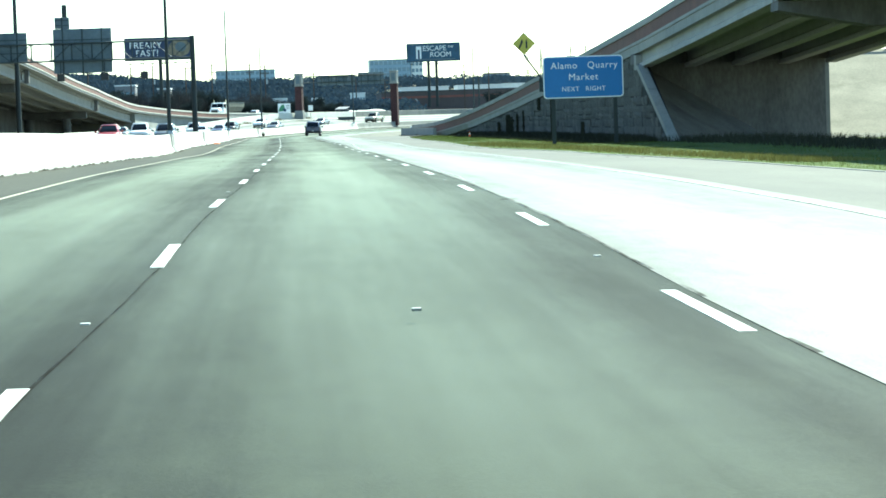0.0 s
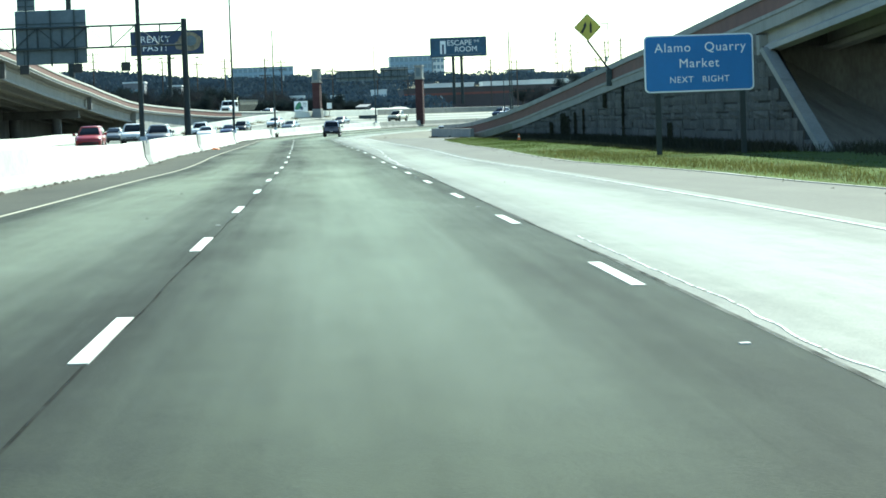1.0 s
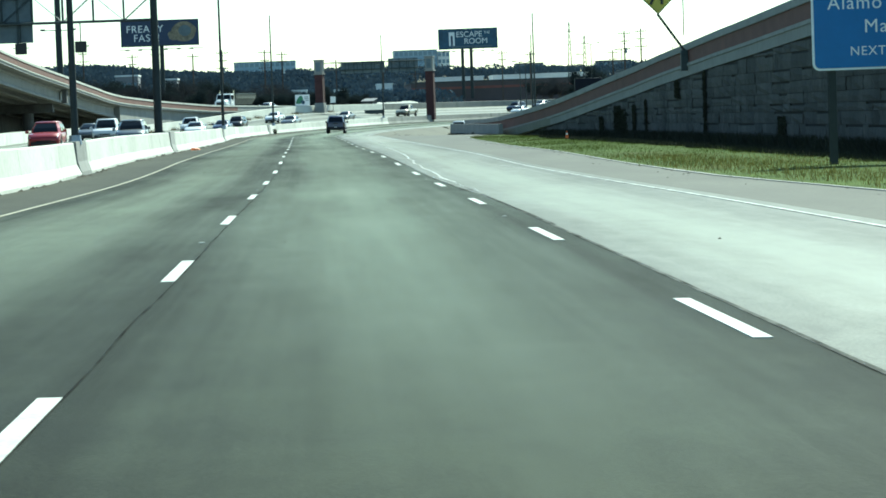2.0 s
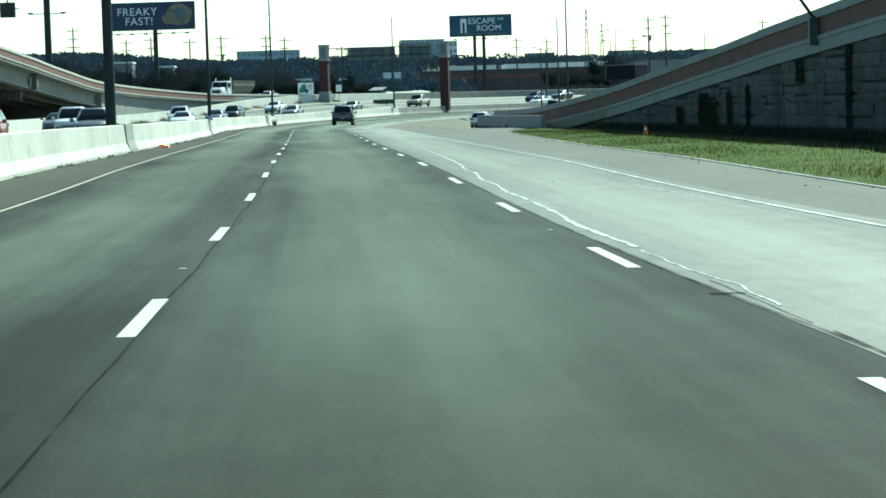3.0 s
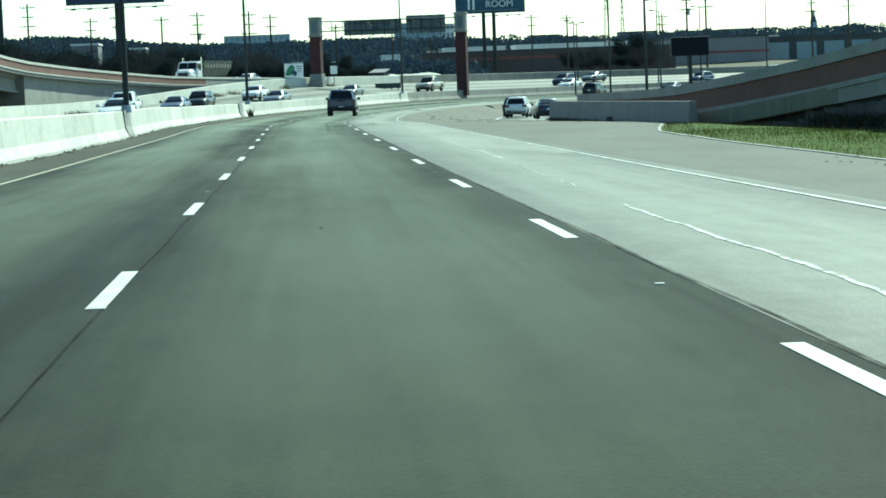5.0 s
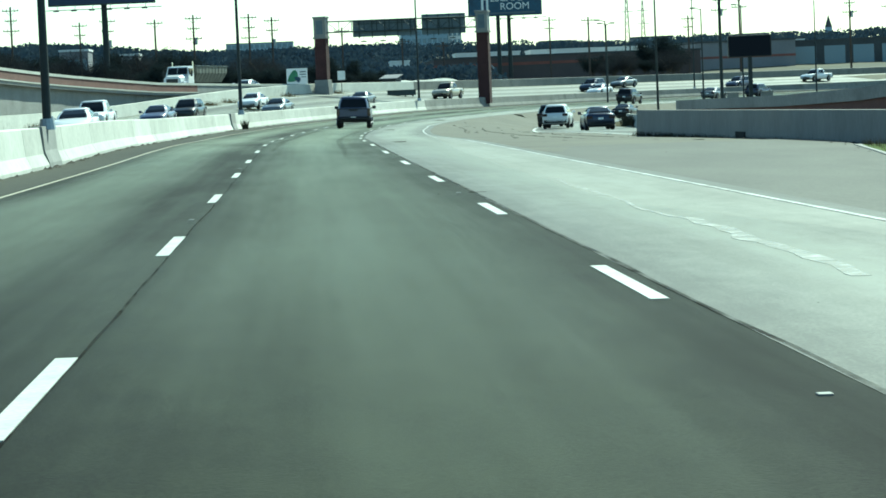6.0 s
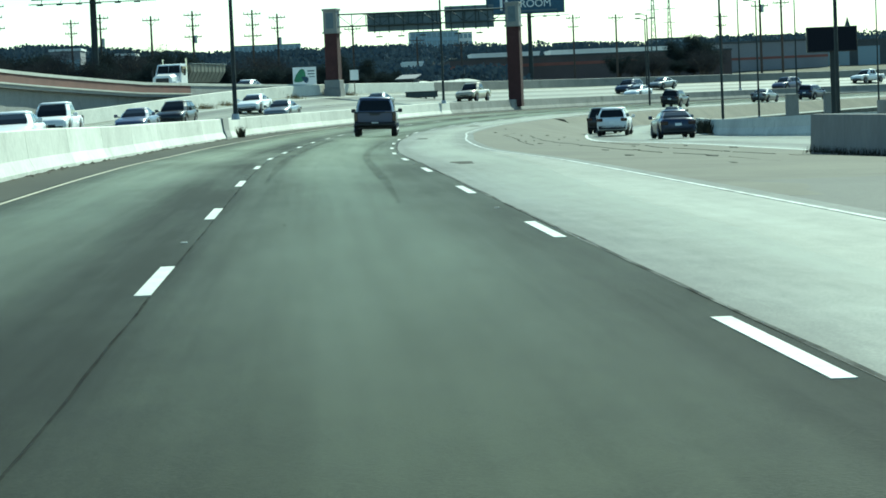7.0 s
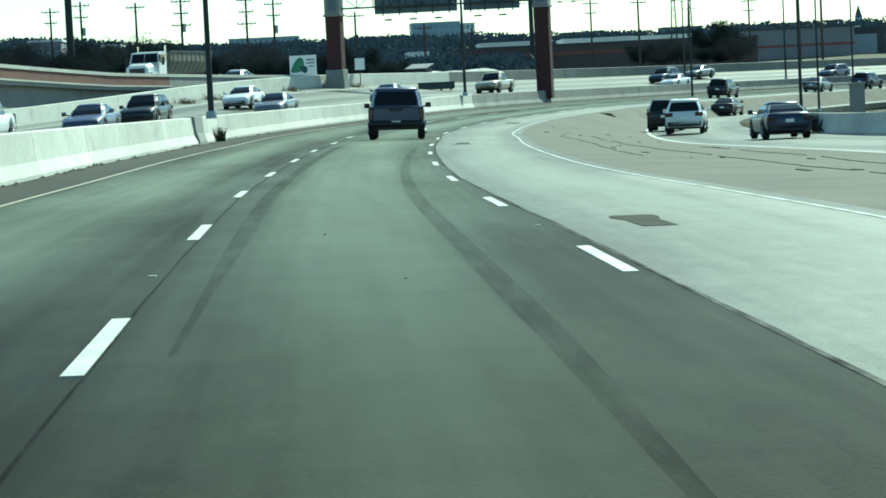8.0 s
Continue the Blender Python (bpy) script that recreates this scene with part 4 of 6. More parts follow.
truss(bm, (-20, 0.35, 6.33), (0, 0.35, 6.33), 1.25, 0.5, 0.055, 14)
part("truss", bm, M["darksteel"], frame_l)
sign_back(-9.9, -5.75, 0.75, 5.45, 8.62, frame_l, M["signback"], 3)
sign_back(-9.75, -8.7, 0.8, 8.63, 9.45, frame_l, M["signback"], 1)
sign_back(-15.9, -11.75, 0.75, 6.35, 8.45, frame_l, M["signback"], 3)
for x in (-9.4, -6.3, -3.5):
    bm = bmesh.new()
    box(bm, x - 0.27, x + 0.27, 0.3, 0.5, 4.9, 5.43, 0.03)
    part("lamp_box", bm, M["black"], frame_l, "dark lamp housing under the sign")
    bm = bmesh.new()
    rod(bm, (x, 0.4, 5.4), (x, 0.4, 6.36), 0.03, n=6)
    rod(bm, (x - 0.4, 0.4, 5.2), (x + 0.4, 0.4, 5.2), 0.02, n=6)
    part("hanger", bm, M["darksteel"], frame_l)


# ---- brick-pillared sign gantry over the far carriageway ----
def brick_pillar(m, parent, z0, z1):
    if z0 > 1:
        bm = bmesh.new()
        box(bm, -0.8, 0.8, -0.8, 0.8, 0.5, z0 - 0.3, 0.04, m)
        box(bm, -0.72, 0.72, -0.72, 0.72, z0 - 0.3, z0 + 0.45, 0.05, m)
        part("plinth", bm, M["concrete"], parent)
    bm = bmesh.new()
    box(bm, -0.54, 0.54, -0.54, 0.54, z0 + 0.45, z1, 0, m)
    part("pillar_core", bm, M["joint"], parent, "mortar core")


gantry = empty("brick_gantry", label="overhead sign gantry on two brick pillars with concrete caps", category="sign gantry")
for px, py, zb in ((0.65, 427, 3.3), (17.25, 428, 0.2)):
    turn = -heading(430) + 4
    m = pose(px, py, 0, 0, 0, turn)
    brick_pillar(m, gantry, zb, 8.0)
    bm = bmesh.new()
    nrow = 0
    zz = zb + 0.47
    while zz < 7.95:
        for f in range(4):
            r = Matrix.Rotation(radians(90 * f), 4, "Z")
            shift = 0.14 if nrow % 2 else 0.0
            for k in range(5):
                x0 = -0.6 + k * 0.28 - shift
                x1 = min(0.58, x0 + 0.265)
                x0 = max(-0.58, x0)
                if x1 - x0 > 0.06:
                    box(bm, x0, x1, -0.6, -0.535, zz, zz + 0.115, 0, m @ r)
        zz += 0.128
        nrow += 1
    tagged(part("bricks", bm, M["brick"], gantry, "courses of red brick"), kind="stuff")
    bm = bmesh.new()
    box(bm, -0.72, 0.72, -0.72, 0.72, 7.95, 8.12, 0.02, m)
    box(bm, -0.62, 0.62, -0.62, 0.62, 8.12, 10.0, 0.03, m)
    box(bm, -0.7, 0.7, -0.7, 0.7, 10.0, 10.2, 0.03, m)
    part("cap", bm, M["concrete"], gantry, "pale concrete cap with recessed panel")
    bm = bmesh.new()
    box(bm, 0.622, 0.63, -0.35, 0.35, 8.4, 9.8, 0, m)
    box(bm, -0.35, 0.35, -0.632, -0.622, 8.4, 9.8, 0, m)
    part("cap_panel", bm, M["signback"], gantry)
bm = bmesh.new()
truss(bm, (1.2, 427.1, 8.55), (16.7, 427.9, 8.55), 1.1, 0.6, 0.06, 12)
part("truss", bm, M["darksteel"], gantry)
sign_back(3.9, 10.5, 427.95, 8.0, 9.75, gantry, M["signback"], 5)
sign_back(11.0, 15.5, 428.1, 8.0, 10.05, gantry, M["signback"], 4)
for x in (5, 7, 9, 12.2, 14.2):
    bm = bmesh.new()
    rod(bm, (x, 428, 7.55), (x, 429.2, 7.55), 0.02, n=5)
    rod(bm, (x, 428, 7.55), (x, 428, 8.2), 0.02, n=5)
    box(bm, x - 0.3, x + 0.3, 429.1, 429.3, 7.5, 7.62)
    part("lamp_arm", bm, M["darksteel"], gantry)


# ---- light poles ----
def light_pole(x, y, z, h, arms=(), lean=0.0, r=0.11, head_label=""):
    g = empty("light_pole", pose(x, y, z), label="tall slim steel light pole standing by the highway", category="light pole", group="highway light poles")
    bm = bmesh.new()
    rod(bm, (0, 0, 0), (0, 0, h), r, r * 0.55, 12)
    part("shaft", bm, M["pole"], g)
    bm = bmesh.new()
    rod(bm, (0, 0, -0.05), (0, 0, 0.22), r * 1.9, r * 1.5, 12)
    part("base", bm, M["metal"], g)
    for dx, dy in arms:
        bm = bmesh.new()
        rod(bm, (0, 0, h - 0.15), (dx * 0.6, dy * 0.6, h + 0.1), 0.04, n=6)
        rod(bm, (dx * 0.6, dy * 0.6, h + 0.1), (dx, dy, h + 0.12), 0.035, n=6)
        a = part("arm", bm, M["pole"], g)
        bm = bmesh.new()
        box(bm, dx - 0.3, dx + 0.3, dy - 0.14, dy + 0.14, h + 0.02, h + 0.18, 0.04)
        part("lamp_head", bm, M["darksteel"], a)


for x, y, h, arms in ((-7.75, 28, 11.6, ()), (-7.3, 120.4, 11.6, ()), (-6.85, 228.6, 11.5, ()), (-4.66, 315.7, 11.6, ()), (9.4, 403.4, 11.6, ()), (49, 495, 11.6, ((-1.2, 0.8), (1.2, -0.8)))):
    s = y + max(0.0, y - 340) * 0.05
    light_pole(x, y, at(s, barrier_off(s), 0.95).z, h, arms)
light_pole(-23.6, 199, 0.4, 15.5, (), r=0.24)
light_pole(22.6, 309, -1.0, 12.5)
light_pole(28.3, 378, -1.4, 12.8)
light_pole(42.0, 442, -1.6, 11.5, ((-0.9, 0),))
light_pole(33.0, 455, -0.8, 10.2, ((-0.9, 0),))
light_pole(52, 475, -0.8, 12.0, ((-0.9, 0),))
light_pole(60, 470, -1.2, 12.5)
light_pole(36, 480, 0.2, 9.5, ((-0.8, 0), (0.8, 0)))


# ---- billboards ----
def billboard(x0, x1, y, z0, z1, post_xs, ground_z, label, turn=0.0):
    cx = (x0 + x1) / 2
    g = empty("billboard", pose(cx, y, z0, 0, 0, turn), label=label, category="billboard")
    w, h = (x1 - x0) / 2, z1 - z0
    bm = bmesh.new()
    box(bm, -w, w, 0.1, 0.5, -0.05, h + 0.05, 0.03)
    part("backing", bm, M["darksteel"], g)
    bm = bmesh.new()
    box(bm, -w - 0.1, w + 0.1, -0.02, 0.12, -0.22, 0.0)
    box(bm, -w - 0.1, w + 0.1, -0.02, 0.12, h, h + 0.12)
    box(bm, -w - 0.12, -w, -0.02, 0.12, -0.22, h + 0.12)
    box(bm, w, w + 0.12, -0.02, 0.12, -0.22, h + 0.12)
    part("frame", bm, M["darksteel"], g)
    bm = bmesh.new()
    box(bm, -w - 0.3, w + 0.9, -1.0, -0.1, -0.75, -0.68)
    for i in range(6):
        x = -w + 2 * w * (i + 0.5) / 6
        rod(bm, (x, -1.0, -0.7), (x, -1.6, -0.9), 0.04, n=5)
        box(bm, x - 0.35, x + 0.35, -1.75, -1.5, -0.95, -0.8)
        rod(bm, (x, 0.2, -0.1), (x, -0.9, -0.7), 0.04, n=5)
    part("catwalk", bm, M["darksteel"], g, "service catwalk with lamps")
    for px in post_xs:
        bm = bmesh.new()
        rod(bm, (px - cx, 1.0, ground_z - z0 - 1), (px - cx, 1.0, h * 0.5), 0.42, 0.36, 16)
        part("post", bm, M["pole"], g)
        bm = bmesh.new()
        box(bm, px - cx - 0.4, px - cx + 0.4, 0.4, 1.4, h * 0.4, h * 0.6)
        part("mount", bm, M["darksteel"], g)
    return g, w, h


g, w, h = billboard(-33.2, -19.9, 490, 15.2, 19.4, (-26.4,), 2.0, "navy billboard with white slogan and sandwich picture on tall post", -2)
bm = bmesh.new()
box(bm, -w, w, 0.02, 0.1, 0, h)
part("poster", bm, M["navy"], g)
words("lettering", "FREAKY", 1.75, M["white"], g, Matrix.Translation((-2.6, 0.0, 2.75)) @ FACE, 0.02, 1.08)
words("lettering", "FAST!", 1.75, M["white"], g, Matrix.Translation((-2.3, 0.0, 1.2)) @ FACE, 0.02, 1.08)
bm = bmesh.new()
for cx_, cz_, rx_, rz_ in ((4.2, 2.2, 2.1, 1.75), (2.5, 1.6, 1.1, 0.9)):
    ring_ = [(cx_ + rx_ * math.cos(a) * (1 + 0.06 * math.sin(5 * a)), cz_ + rz_ * math.sin(a)) for a in np.linspace(0, 2 * math.pi, 28)[:-1]]
    loft(bm, [[(x, 0.012 + 0.004 * (cx_ < 3), z) for x, z in ring_], [(x, 0.03, z) for x, z in ring_]])
part("picture_bread", bm, M["tan"], g)
bm = bmesh.new()
ring_ = [(4.35 + 1.1 * math.cos(a), 2.35 + 0.95 * math.sin(a)) for a in np.linspace(0, 2 * math.pi, 24)[:-1]]
loft(bm, [[(x, 0.0, z) for x, z in ring_], [(x, 0.02, z) for x, z in ring_]])
part("picture_filling", bm, M["signback"], g)

g, w, h = billboard(30.4, 44.5, 661, 17.2, 21.8, (36.0, 38.1), 6.0, "blue billboard with white lettering on twin posts", -4)
bm = bmesh.new()
box(bm, -w, w, 0.02, 0.1, 0, h)
part("poster", bm, M["teal"], g)
words("lettering", "ESCAPE", 1.9, M["white"], g, Matrix.Translation((0.3, 0.0, 3.25)) @ FACE, 0.02, 1.0)
words("lettering", "THE", 0.8, M["white"], g, Matrix.Translation((4.6, 0.0, 3.6)) @ FACE, 0.02, 1.0)
words("lettering", "ROOM", 1.9, M["white"], g, Matrix.Translation((1.9, 0.0, 1.6)) @ FACE, 0.02, 1.0)
bm = bmesh.new()
box(bm, -4.6, -3.2, 0.005, 0.03, 0.6, 3.9)
part("picture_door", bm, M["white"], g, "pale doorway shape")
bm = bmesh.new()
box(bm, -4.15, -3.65, -0.005, 0.02, 0.6, 3.0, 0.0)
part("picture_shape", bm, M["navy"], g)
bm = bmesh.new()
box(bm, -4.0, 5.8, 0.006, 0.03, 0.25, 0.5)
part("picture_bar", bm, M["signback"], g, "unreadable line of small print")

# unlit display on a post near the exit
g = empty("display_board", pose(34.8, 370, 3.62, 0, 0, -4), label="dark unlit display board on a single steel post", category="billboard")
bm = bmesh.new()
box(bm, -1.75, 1.75, 0, 0.45, 0, 1.75, 0.04)
part("cabinet", bm, M["black"], g)
bm = bmesh.new()
box(bm, -1.66, 1.66, -0.02, 0.02, 0.08, 1.67)
part("screen", bm, M["screen"], g)
bm = bmesh.new()
box(bm, -0.16, 0.16, 0.1, 0.4, -5.6, 0.05, 0.02)
part("post", bm, M["pole"], g)
bm = bmesh.new()
box(bm, -1.0, 1.0, -0.2, 0.7, -5.6, -4.3, 0.04)
part("footing", bm, M["concrete"], g)

# pale board with a green leaf mark, small board, hut by the tree belt
g = empty("notice_board", pose(-2.05, 434, 3.1, 0, 0, -6), label="white notice board with a green leaf mark on two posts", category="sign board")
bm = bmesh.new()
box(bm, -1.1, 1.1, 0, 0.08, 0, 2.05, 0.01)
part("panel", bm, M["white"], g)
bm = bmesh.new()
ring_ = [(-0.45 + 0.5 * math.cos(a) + 0.24 * math.sin(a), 1.14 + 0.62 * math.sin(a) - 0.14 * math.cos(2 * a)) for a in np.linspace(0, 2 * math.pi, 20)[:-1]]
loft(bm, [[(x, -0.015, z) for x, z in ring_], [(x, 0.01, z) for x, z in ring_]])
part("leaf_mark", bm, M["green"], g)
bm = bmesh.new()
ring_ = [(0.05 + 0.3 * math.cos(a) - 0.1 * math.sin(a), 0.95 + 0.3 * math.sin(a) + 0.08 * math.cos(2 * a)) for a in np.linspace(0, 2 * math.pi, 16)[:-1]]
loft(bm, [[(x, -0.02, z) for x, z in ring_], [(x, 0.01, z) for x, z in ring_]])
part("leaf_mark", bm, M["teal"], g, "dark blue-green leaf")
for x0_, x1_, z0_, z1_ in ((-0.9, 0.9, 0.18, 0.3), (0.3, 0.95, 1.62, 1.74), (0.3, 0.95, 1.36, 1.46), (0.45, 0.95, 1.1, 1.18)):
    bm = bmesh.new()
    box(bm, x0_, x1_, -0.012, 0.01, z0_, z1_)
    part("print_bar", bm, M["signback"], g, "unreadable print")
for x in (-0.8, 0.8):
    bm = bmesh.new()
    box(bm, x - 0.07, x + 0.07, 0.08, 0.2, -2.9, 1.8)
    part("post", bm, M["wood"], g)
g = empty("small_board", pose(2.6, 434, 3.75), label="small white board on a post", category="sign board")
bm = bmesh.new()
box(bm, -0.4, 0.4, 0, 0.05, 0, 0.95, 0.01)
part("panel", bm, M["white"], g)
bm = bmesh.new()
box(bm, -0.04, 0.04, 0.05, 0.12, -3.4, 0.9)
part("post", bm, M["wood"], g)


# ---- utility poles and masts ----
def utility_pole(x, y, h, arms=2, wide=1.3, base=None, extra=False):
    z = terrain(x, y) - 0.5 if base is None else base
    g = empty("utility_pole", pose(x, y, z, 0, 0, (x * 37) % 20 - 10), label="dark timber utility pole with crossarms and insulators", category="utility pole", group="utility poles")
    bm = bmesh.new()
    rod(bm, (0, 0, 0), (0, 0, h), 0.2, 0.13, 10)
    part("shaft", bm, M["wood"], g)
    for k in range(arms):
        zz = h - 0.6 - 1.55 * k
        ww = wide * (1.0 if k % 2 == 0 else 0.75)
        bm = bmesh.new()
        box(bm, -ww, ww, -0.07, 0.07, zz - 0.07, zz + 0.07)
        rod(bm, (0, 0.1, zz - 0.8), (ww * 0.6, 0.06, zz), 0.03, n=5)
        rod(bm, (0, 0.1, zz - 0.8), (-ww * 0.6, 0.06, zz), 0.03, n=5)
        a = part("crossarm", bm, M["wood"], g)
        for u in (-0.92, -0.45, 0.45, 0.92):
            bm = bmesh.new()
            rod(bm, (ww * u, 0, zz + 0.05), (ww * u, 0, zz + 0.32), 0.06, 0.035, 6)
            part("insulator", bm, M["darksteel"], a)
    if extra:
        bm = bmesh.new()
        rod(bm, (0.35, 0, h - 4.6), (0.35, 0, h - 3.5), 0.22, n=10)
        part("transformer", bm, M["metal"], g)


for x, y, top, arms, extra in ((-46.2, 560, 18.2, 3, False), (-38.5, 590, 16.5, 2, False), (-24.3, 560, 15.4, 1, False), (-18.4, 560, 15.9, 3, True), (-9.9, 560, 15.7, 3, False),
                               (-6.6, 575, 15.6, 2, True), (4.6, 580, 13.6, 1, False), (-32, 566, 16.2, 2, True), (44, 640, 15.8, 2, False), (48, 610, 14.6, 1, False),
                               (63, 560, 17, 3, True), (67, 565, 17.5, 3, False), (70, 640, 15, 2, False), (92, 600, 17, 3, True), (101, 610, 18, 3, False), (110, 560, 14, 2, False), (22, 600, 11, 1, False), (15, 600, 12, 1, False)):
    b_ = terrain(x, y) - 0.5
    utility_pole(x, y, top - b_, arms, 1.25, b_, extra)


def lattice_mast(x, y, top):
    z = terrain(x, y)
    g = empty("lattice_mast", pose(x, y, z), label="slim steel lattice mast against the sky", category="mast")
    h = top - z
    bm = bmesh.new()
    n_ = 14
    for k in range(n_):
        a0, a1 = 0.9 * (1 - k / n_) + 0.15, 0.9 * (1 - (k + 1) / n_) + 0.15
        z0, z1 = h * k / n_, h * (k + 1) / n_
        for i in range(4):
            c0, c1 = radians(90 * i + 45), radians(90 * i + 135)
            p = lambda c, a, zz: (a * math.cos(c), a * math.sin(c), zz)
            rod(bm, p(c0, a0, z0), p(c0, a1, z1), 0.07, n=5)
            rod(bm, p(c0, a0, z0), p(c1, a1, z1), 0.04, n=4)
    part("lattice", bm, M["darksteel"], g)
    for zz in (0.72, 0.88):
        bm = bmesh.new()
        rod(bm, (-1.3, 0, h * zz), (1.3, 0, h * zz), 0.07, n=5)
        part("crossarm", bm, M["darksteel"], g)


lattice_mast(66, 700, 24)
lattice_mast(72, 720, 21)


def monopole(x, y, top):
    z = terrain(x, y) - 0.5
    g = empty("monopole", pose(x, y, z), label="tall thick steel pole with lamp crossarm behind the ramp bridge", category="pole")
    bm = bmesh.new()
    rod(bm, (0, 0, 0), (0, 0, top - z), 0.72, 0.58, 18)
    part("shaft", bm, M["pole"], g)
    bm = bmesh.new()
    rod(bm, (-3.4, -0.5, 21.0 - z), (3.4, -0.5, 21.0 - z), 0.09, n=6)
    a_ = part("crossarm", bm, M["darksteel"], g)
    for dx in (-3.1, 3.1):
        bm = bmesh.new()
        box(bm, dx - 0.5, dx + 0.5, -0.75, -0.25, 21.05 - z, 21.3 - z, 0.04)
        part("lamp_head", bm, M["darksteel"], a_)


monopole(-51, 561, 30)


# ---- buildings in the distance ----
def facade_block(name, x0, x1, y0, y1, z0, z1, wall, label, category, storeys=0, bays=0, stripe_at=None, turn=0.0, roof=None):
    g = empty(name, pose((x0 + x1) / 2, y0, z0, 0, 0, turn), label=label, category=category)
    w, d, h = (x1 - x0) / 2, y1 - y0, z1 - z0
    bm = bmesh.new()
    box(bm, -w, w, 0, d, -4, h)
    part("wall", bm, wall, g)
    bm = bmesh.new()
    box(bm, -w - 0.15, w + 0.15, -0.15, d + 0.15, h, h + 0.35)
    part("roof", bm, roof or M["darkroof"], g)
    if stripe_at is not None:
        bm = bmesh.new()
        box(bm, -w - 0.02, w + 0.02, -0.04, 0.2, stripe_at, stripe_at + 0.55)
        part("stripe", bm, M["redstripe"], g, "red painted stripe")
    for k in range(storeys):
        for i in range(bays):
            ww, hh = 2 * w / bays, h / storeys
            x, zz = -w + ww * i, hh * k
            bm = bmesh.new()
            box(bm, x + ww * 0.14, x + ww * 0.86, -0.06, 0.1, zz + hh * 0.3, zz + hh * 0.85)
            part("window", bm, M["far_pane"], g)
    return g


facade_block("warehouse", 90.5, 114.5, 768, 810, 3.2, 12.0, M["greywall"], "long grey warehouse with a red stripe along its wall", "warehouse", stripe_at=5.0)
facade_block("warehouse", 114.8, 150, 775, 810, 3.2, 11.6, M["darkroof"], "dark blue-grey warehouse wing beside the grey one", "warehouse", 1, 5)
facade_block("warehouse", 96, 126, 815, 850, 3.2, 13.0, M["whitewall"], "pale low warehouse behind the grey one", "warehouse")
facade_block("retail_building", 23.5, 71.4, 668, 712, 3.7, 9.07, M["brickwall"], "long low brown brick building behind the curve", "building", stripe_at=3.75)
facade_block("retail_building", 71.8, 79, 685, 712, 3.6, 9.2, M["brickwall"], "brown brick building end behind shrubs", "building")
for x0, x1, y, z1, lab in ((16.5, 20.5, 715, 9.7, "low white roofed shed among trees"), (31, 45, 722, 10.9, "low white roofed store"), (48, 62, 730, 11.1, "long white roofed store"), (64, 78, 760, 11.6, "white store with flat roof"),
                           (5, 8.5, 690, 8.3, "small white roofed shed among trees"), (-6, -2, 720, 8.9, "small pale shed among trees")):
    facade_block("store", x0, x1, y, y + 14, terrain((x0 + x1) / 2, y) - 0.5, z1, M["whitewall"], lab, "building", 1, 5, roof=M["whitewall"])
facade_block("office_tower", 46.5, 71, 1500, 1530, 18, 38.3, M["bluegrey"], "blue-grey office tower on the hill", "office building", 5, 9)
facade_block("office_tower", 71.4, 78.3, 1502, 1530, 18, 37.2, M["whitewall"], "pale wing of an office tower", "office building", 5, 3)
facade_block("office_building", -45, -10, 1500, 1540, 20, 34.8, M["bluegrey"], "wide blue-grey office building on the hill", "office building", 4, 12)
for x0, x1, y, z1 in ((-70, -62, 1150, 22), (-30, -22, 1120, 21), (12, 19, 1180, 23), (88, 100, 1150, 22), (118, 132, 1100, 21), (140, 156, 1080, 20), (160, 172, 1120, 21), (-95, -85, 1000, 24)):
    facade_block("house", x0, x1, y, y + 10, terrain(x0, y) - 1, z1, M["greywall"], "pale low house among the trees on the hill", "house", 2, 3)
for x0, x1, y, z1 in ((-43, -38.2, 600, 12.0), (-33, -30, 604, 11.0)):
    facade_block("house", x0, x1, y, y + 9, terrain(x0, y) - 1, z1, M["greywall"], "pale low roofed house half hidden by trees", "house", 1, 4, roof=M["whitewall"])
g = empty("church", pose(273, 1500, 22), label="small church with a pointed steeple on the skyline", category="church")
bm = bmesh.new()
box(bm, -8, 8, 0, 20, -6, 6)
part("nave", bm, M["bluegrey"], g)
bm = bmesh.new()
box(bm, -1.6, 1.6, 2, 5.2, 0, 9)
part("tower", bm, M["bluegrey"], g)
bm = bmesh.new()
rod(bm, (0, 3.6, 9), (0, 3.6, 15.5), 2.0, 0.05, 4)
part("steeple", bm, M["darkroof"], g)

# concrete ramp of rubble and low sheds behind the far barrier
g = empty("shed", pose(8.6, 470, 2.4, 0, 0, -20), label="small dark shed with a sloping grey roof", category="shed")
bm = bmesh.new()
box(bm, -0.9, 0.9, 0, 2, -0.5, 1.6)
part("wall", bm, M["darkroof"], g)
bm = bmesh.new()
loft(bm, [[(-1.1, -0.3, 1.55), (1.1, -0.3, 1.55), (1.1, -0.3, 1.65), (-1.1, -0.3, 1.65)], [(-1.1, 2.2, 2.0), (1.1, 2.2, 2.0), (1.1, 2.2, 2.1), (-1.1, 2.2, 2.1)]])
part("roof", bm, M["greywall"], g)
bm = bmesh.new()
rings = []
for k in range(23):
    x = 9.2 + 0.45 * k
    top = 2.2 + (1.6 + 0.35 * noise.noise(Vector((x * 0.35, 0, 2)))) * smooth01((k + 0.5) / 4) * smooth01((22.5 - k) / 4)
    rings.append([(x, 478 + 0.3 * k + 0.25 * j, 2.0 + (top - 2.0) * f + 0.1 * noise.noise(Vector((x, j * 0.7, 0)))) for j, f in ((0, 0), (6, 0.55), (12, 1.0), (22, 1.0), (32, 0.5), (40, 0))])
loft(bm, rings)
tagged(part("spoil_heap", bm, M["barrier"]), "low heap of pale gravel behind the barrier", "gravel heap", kind="stuff")


# ---- trees ----
def tree_mesh(rng, h, spread, leafy, n):
    trunk, crown = bmesh.new(), bmesh.new()
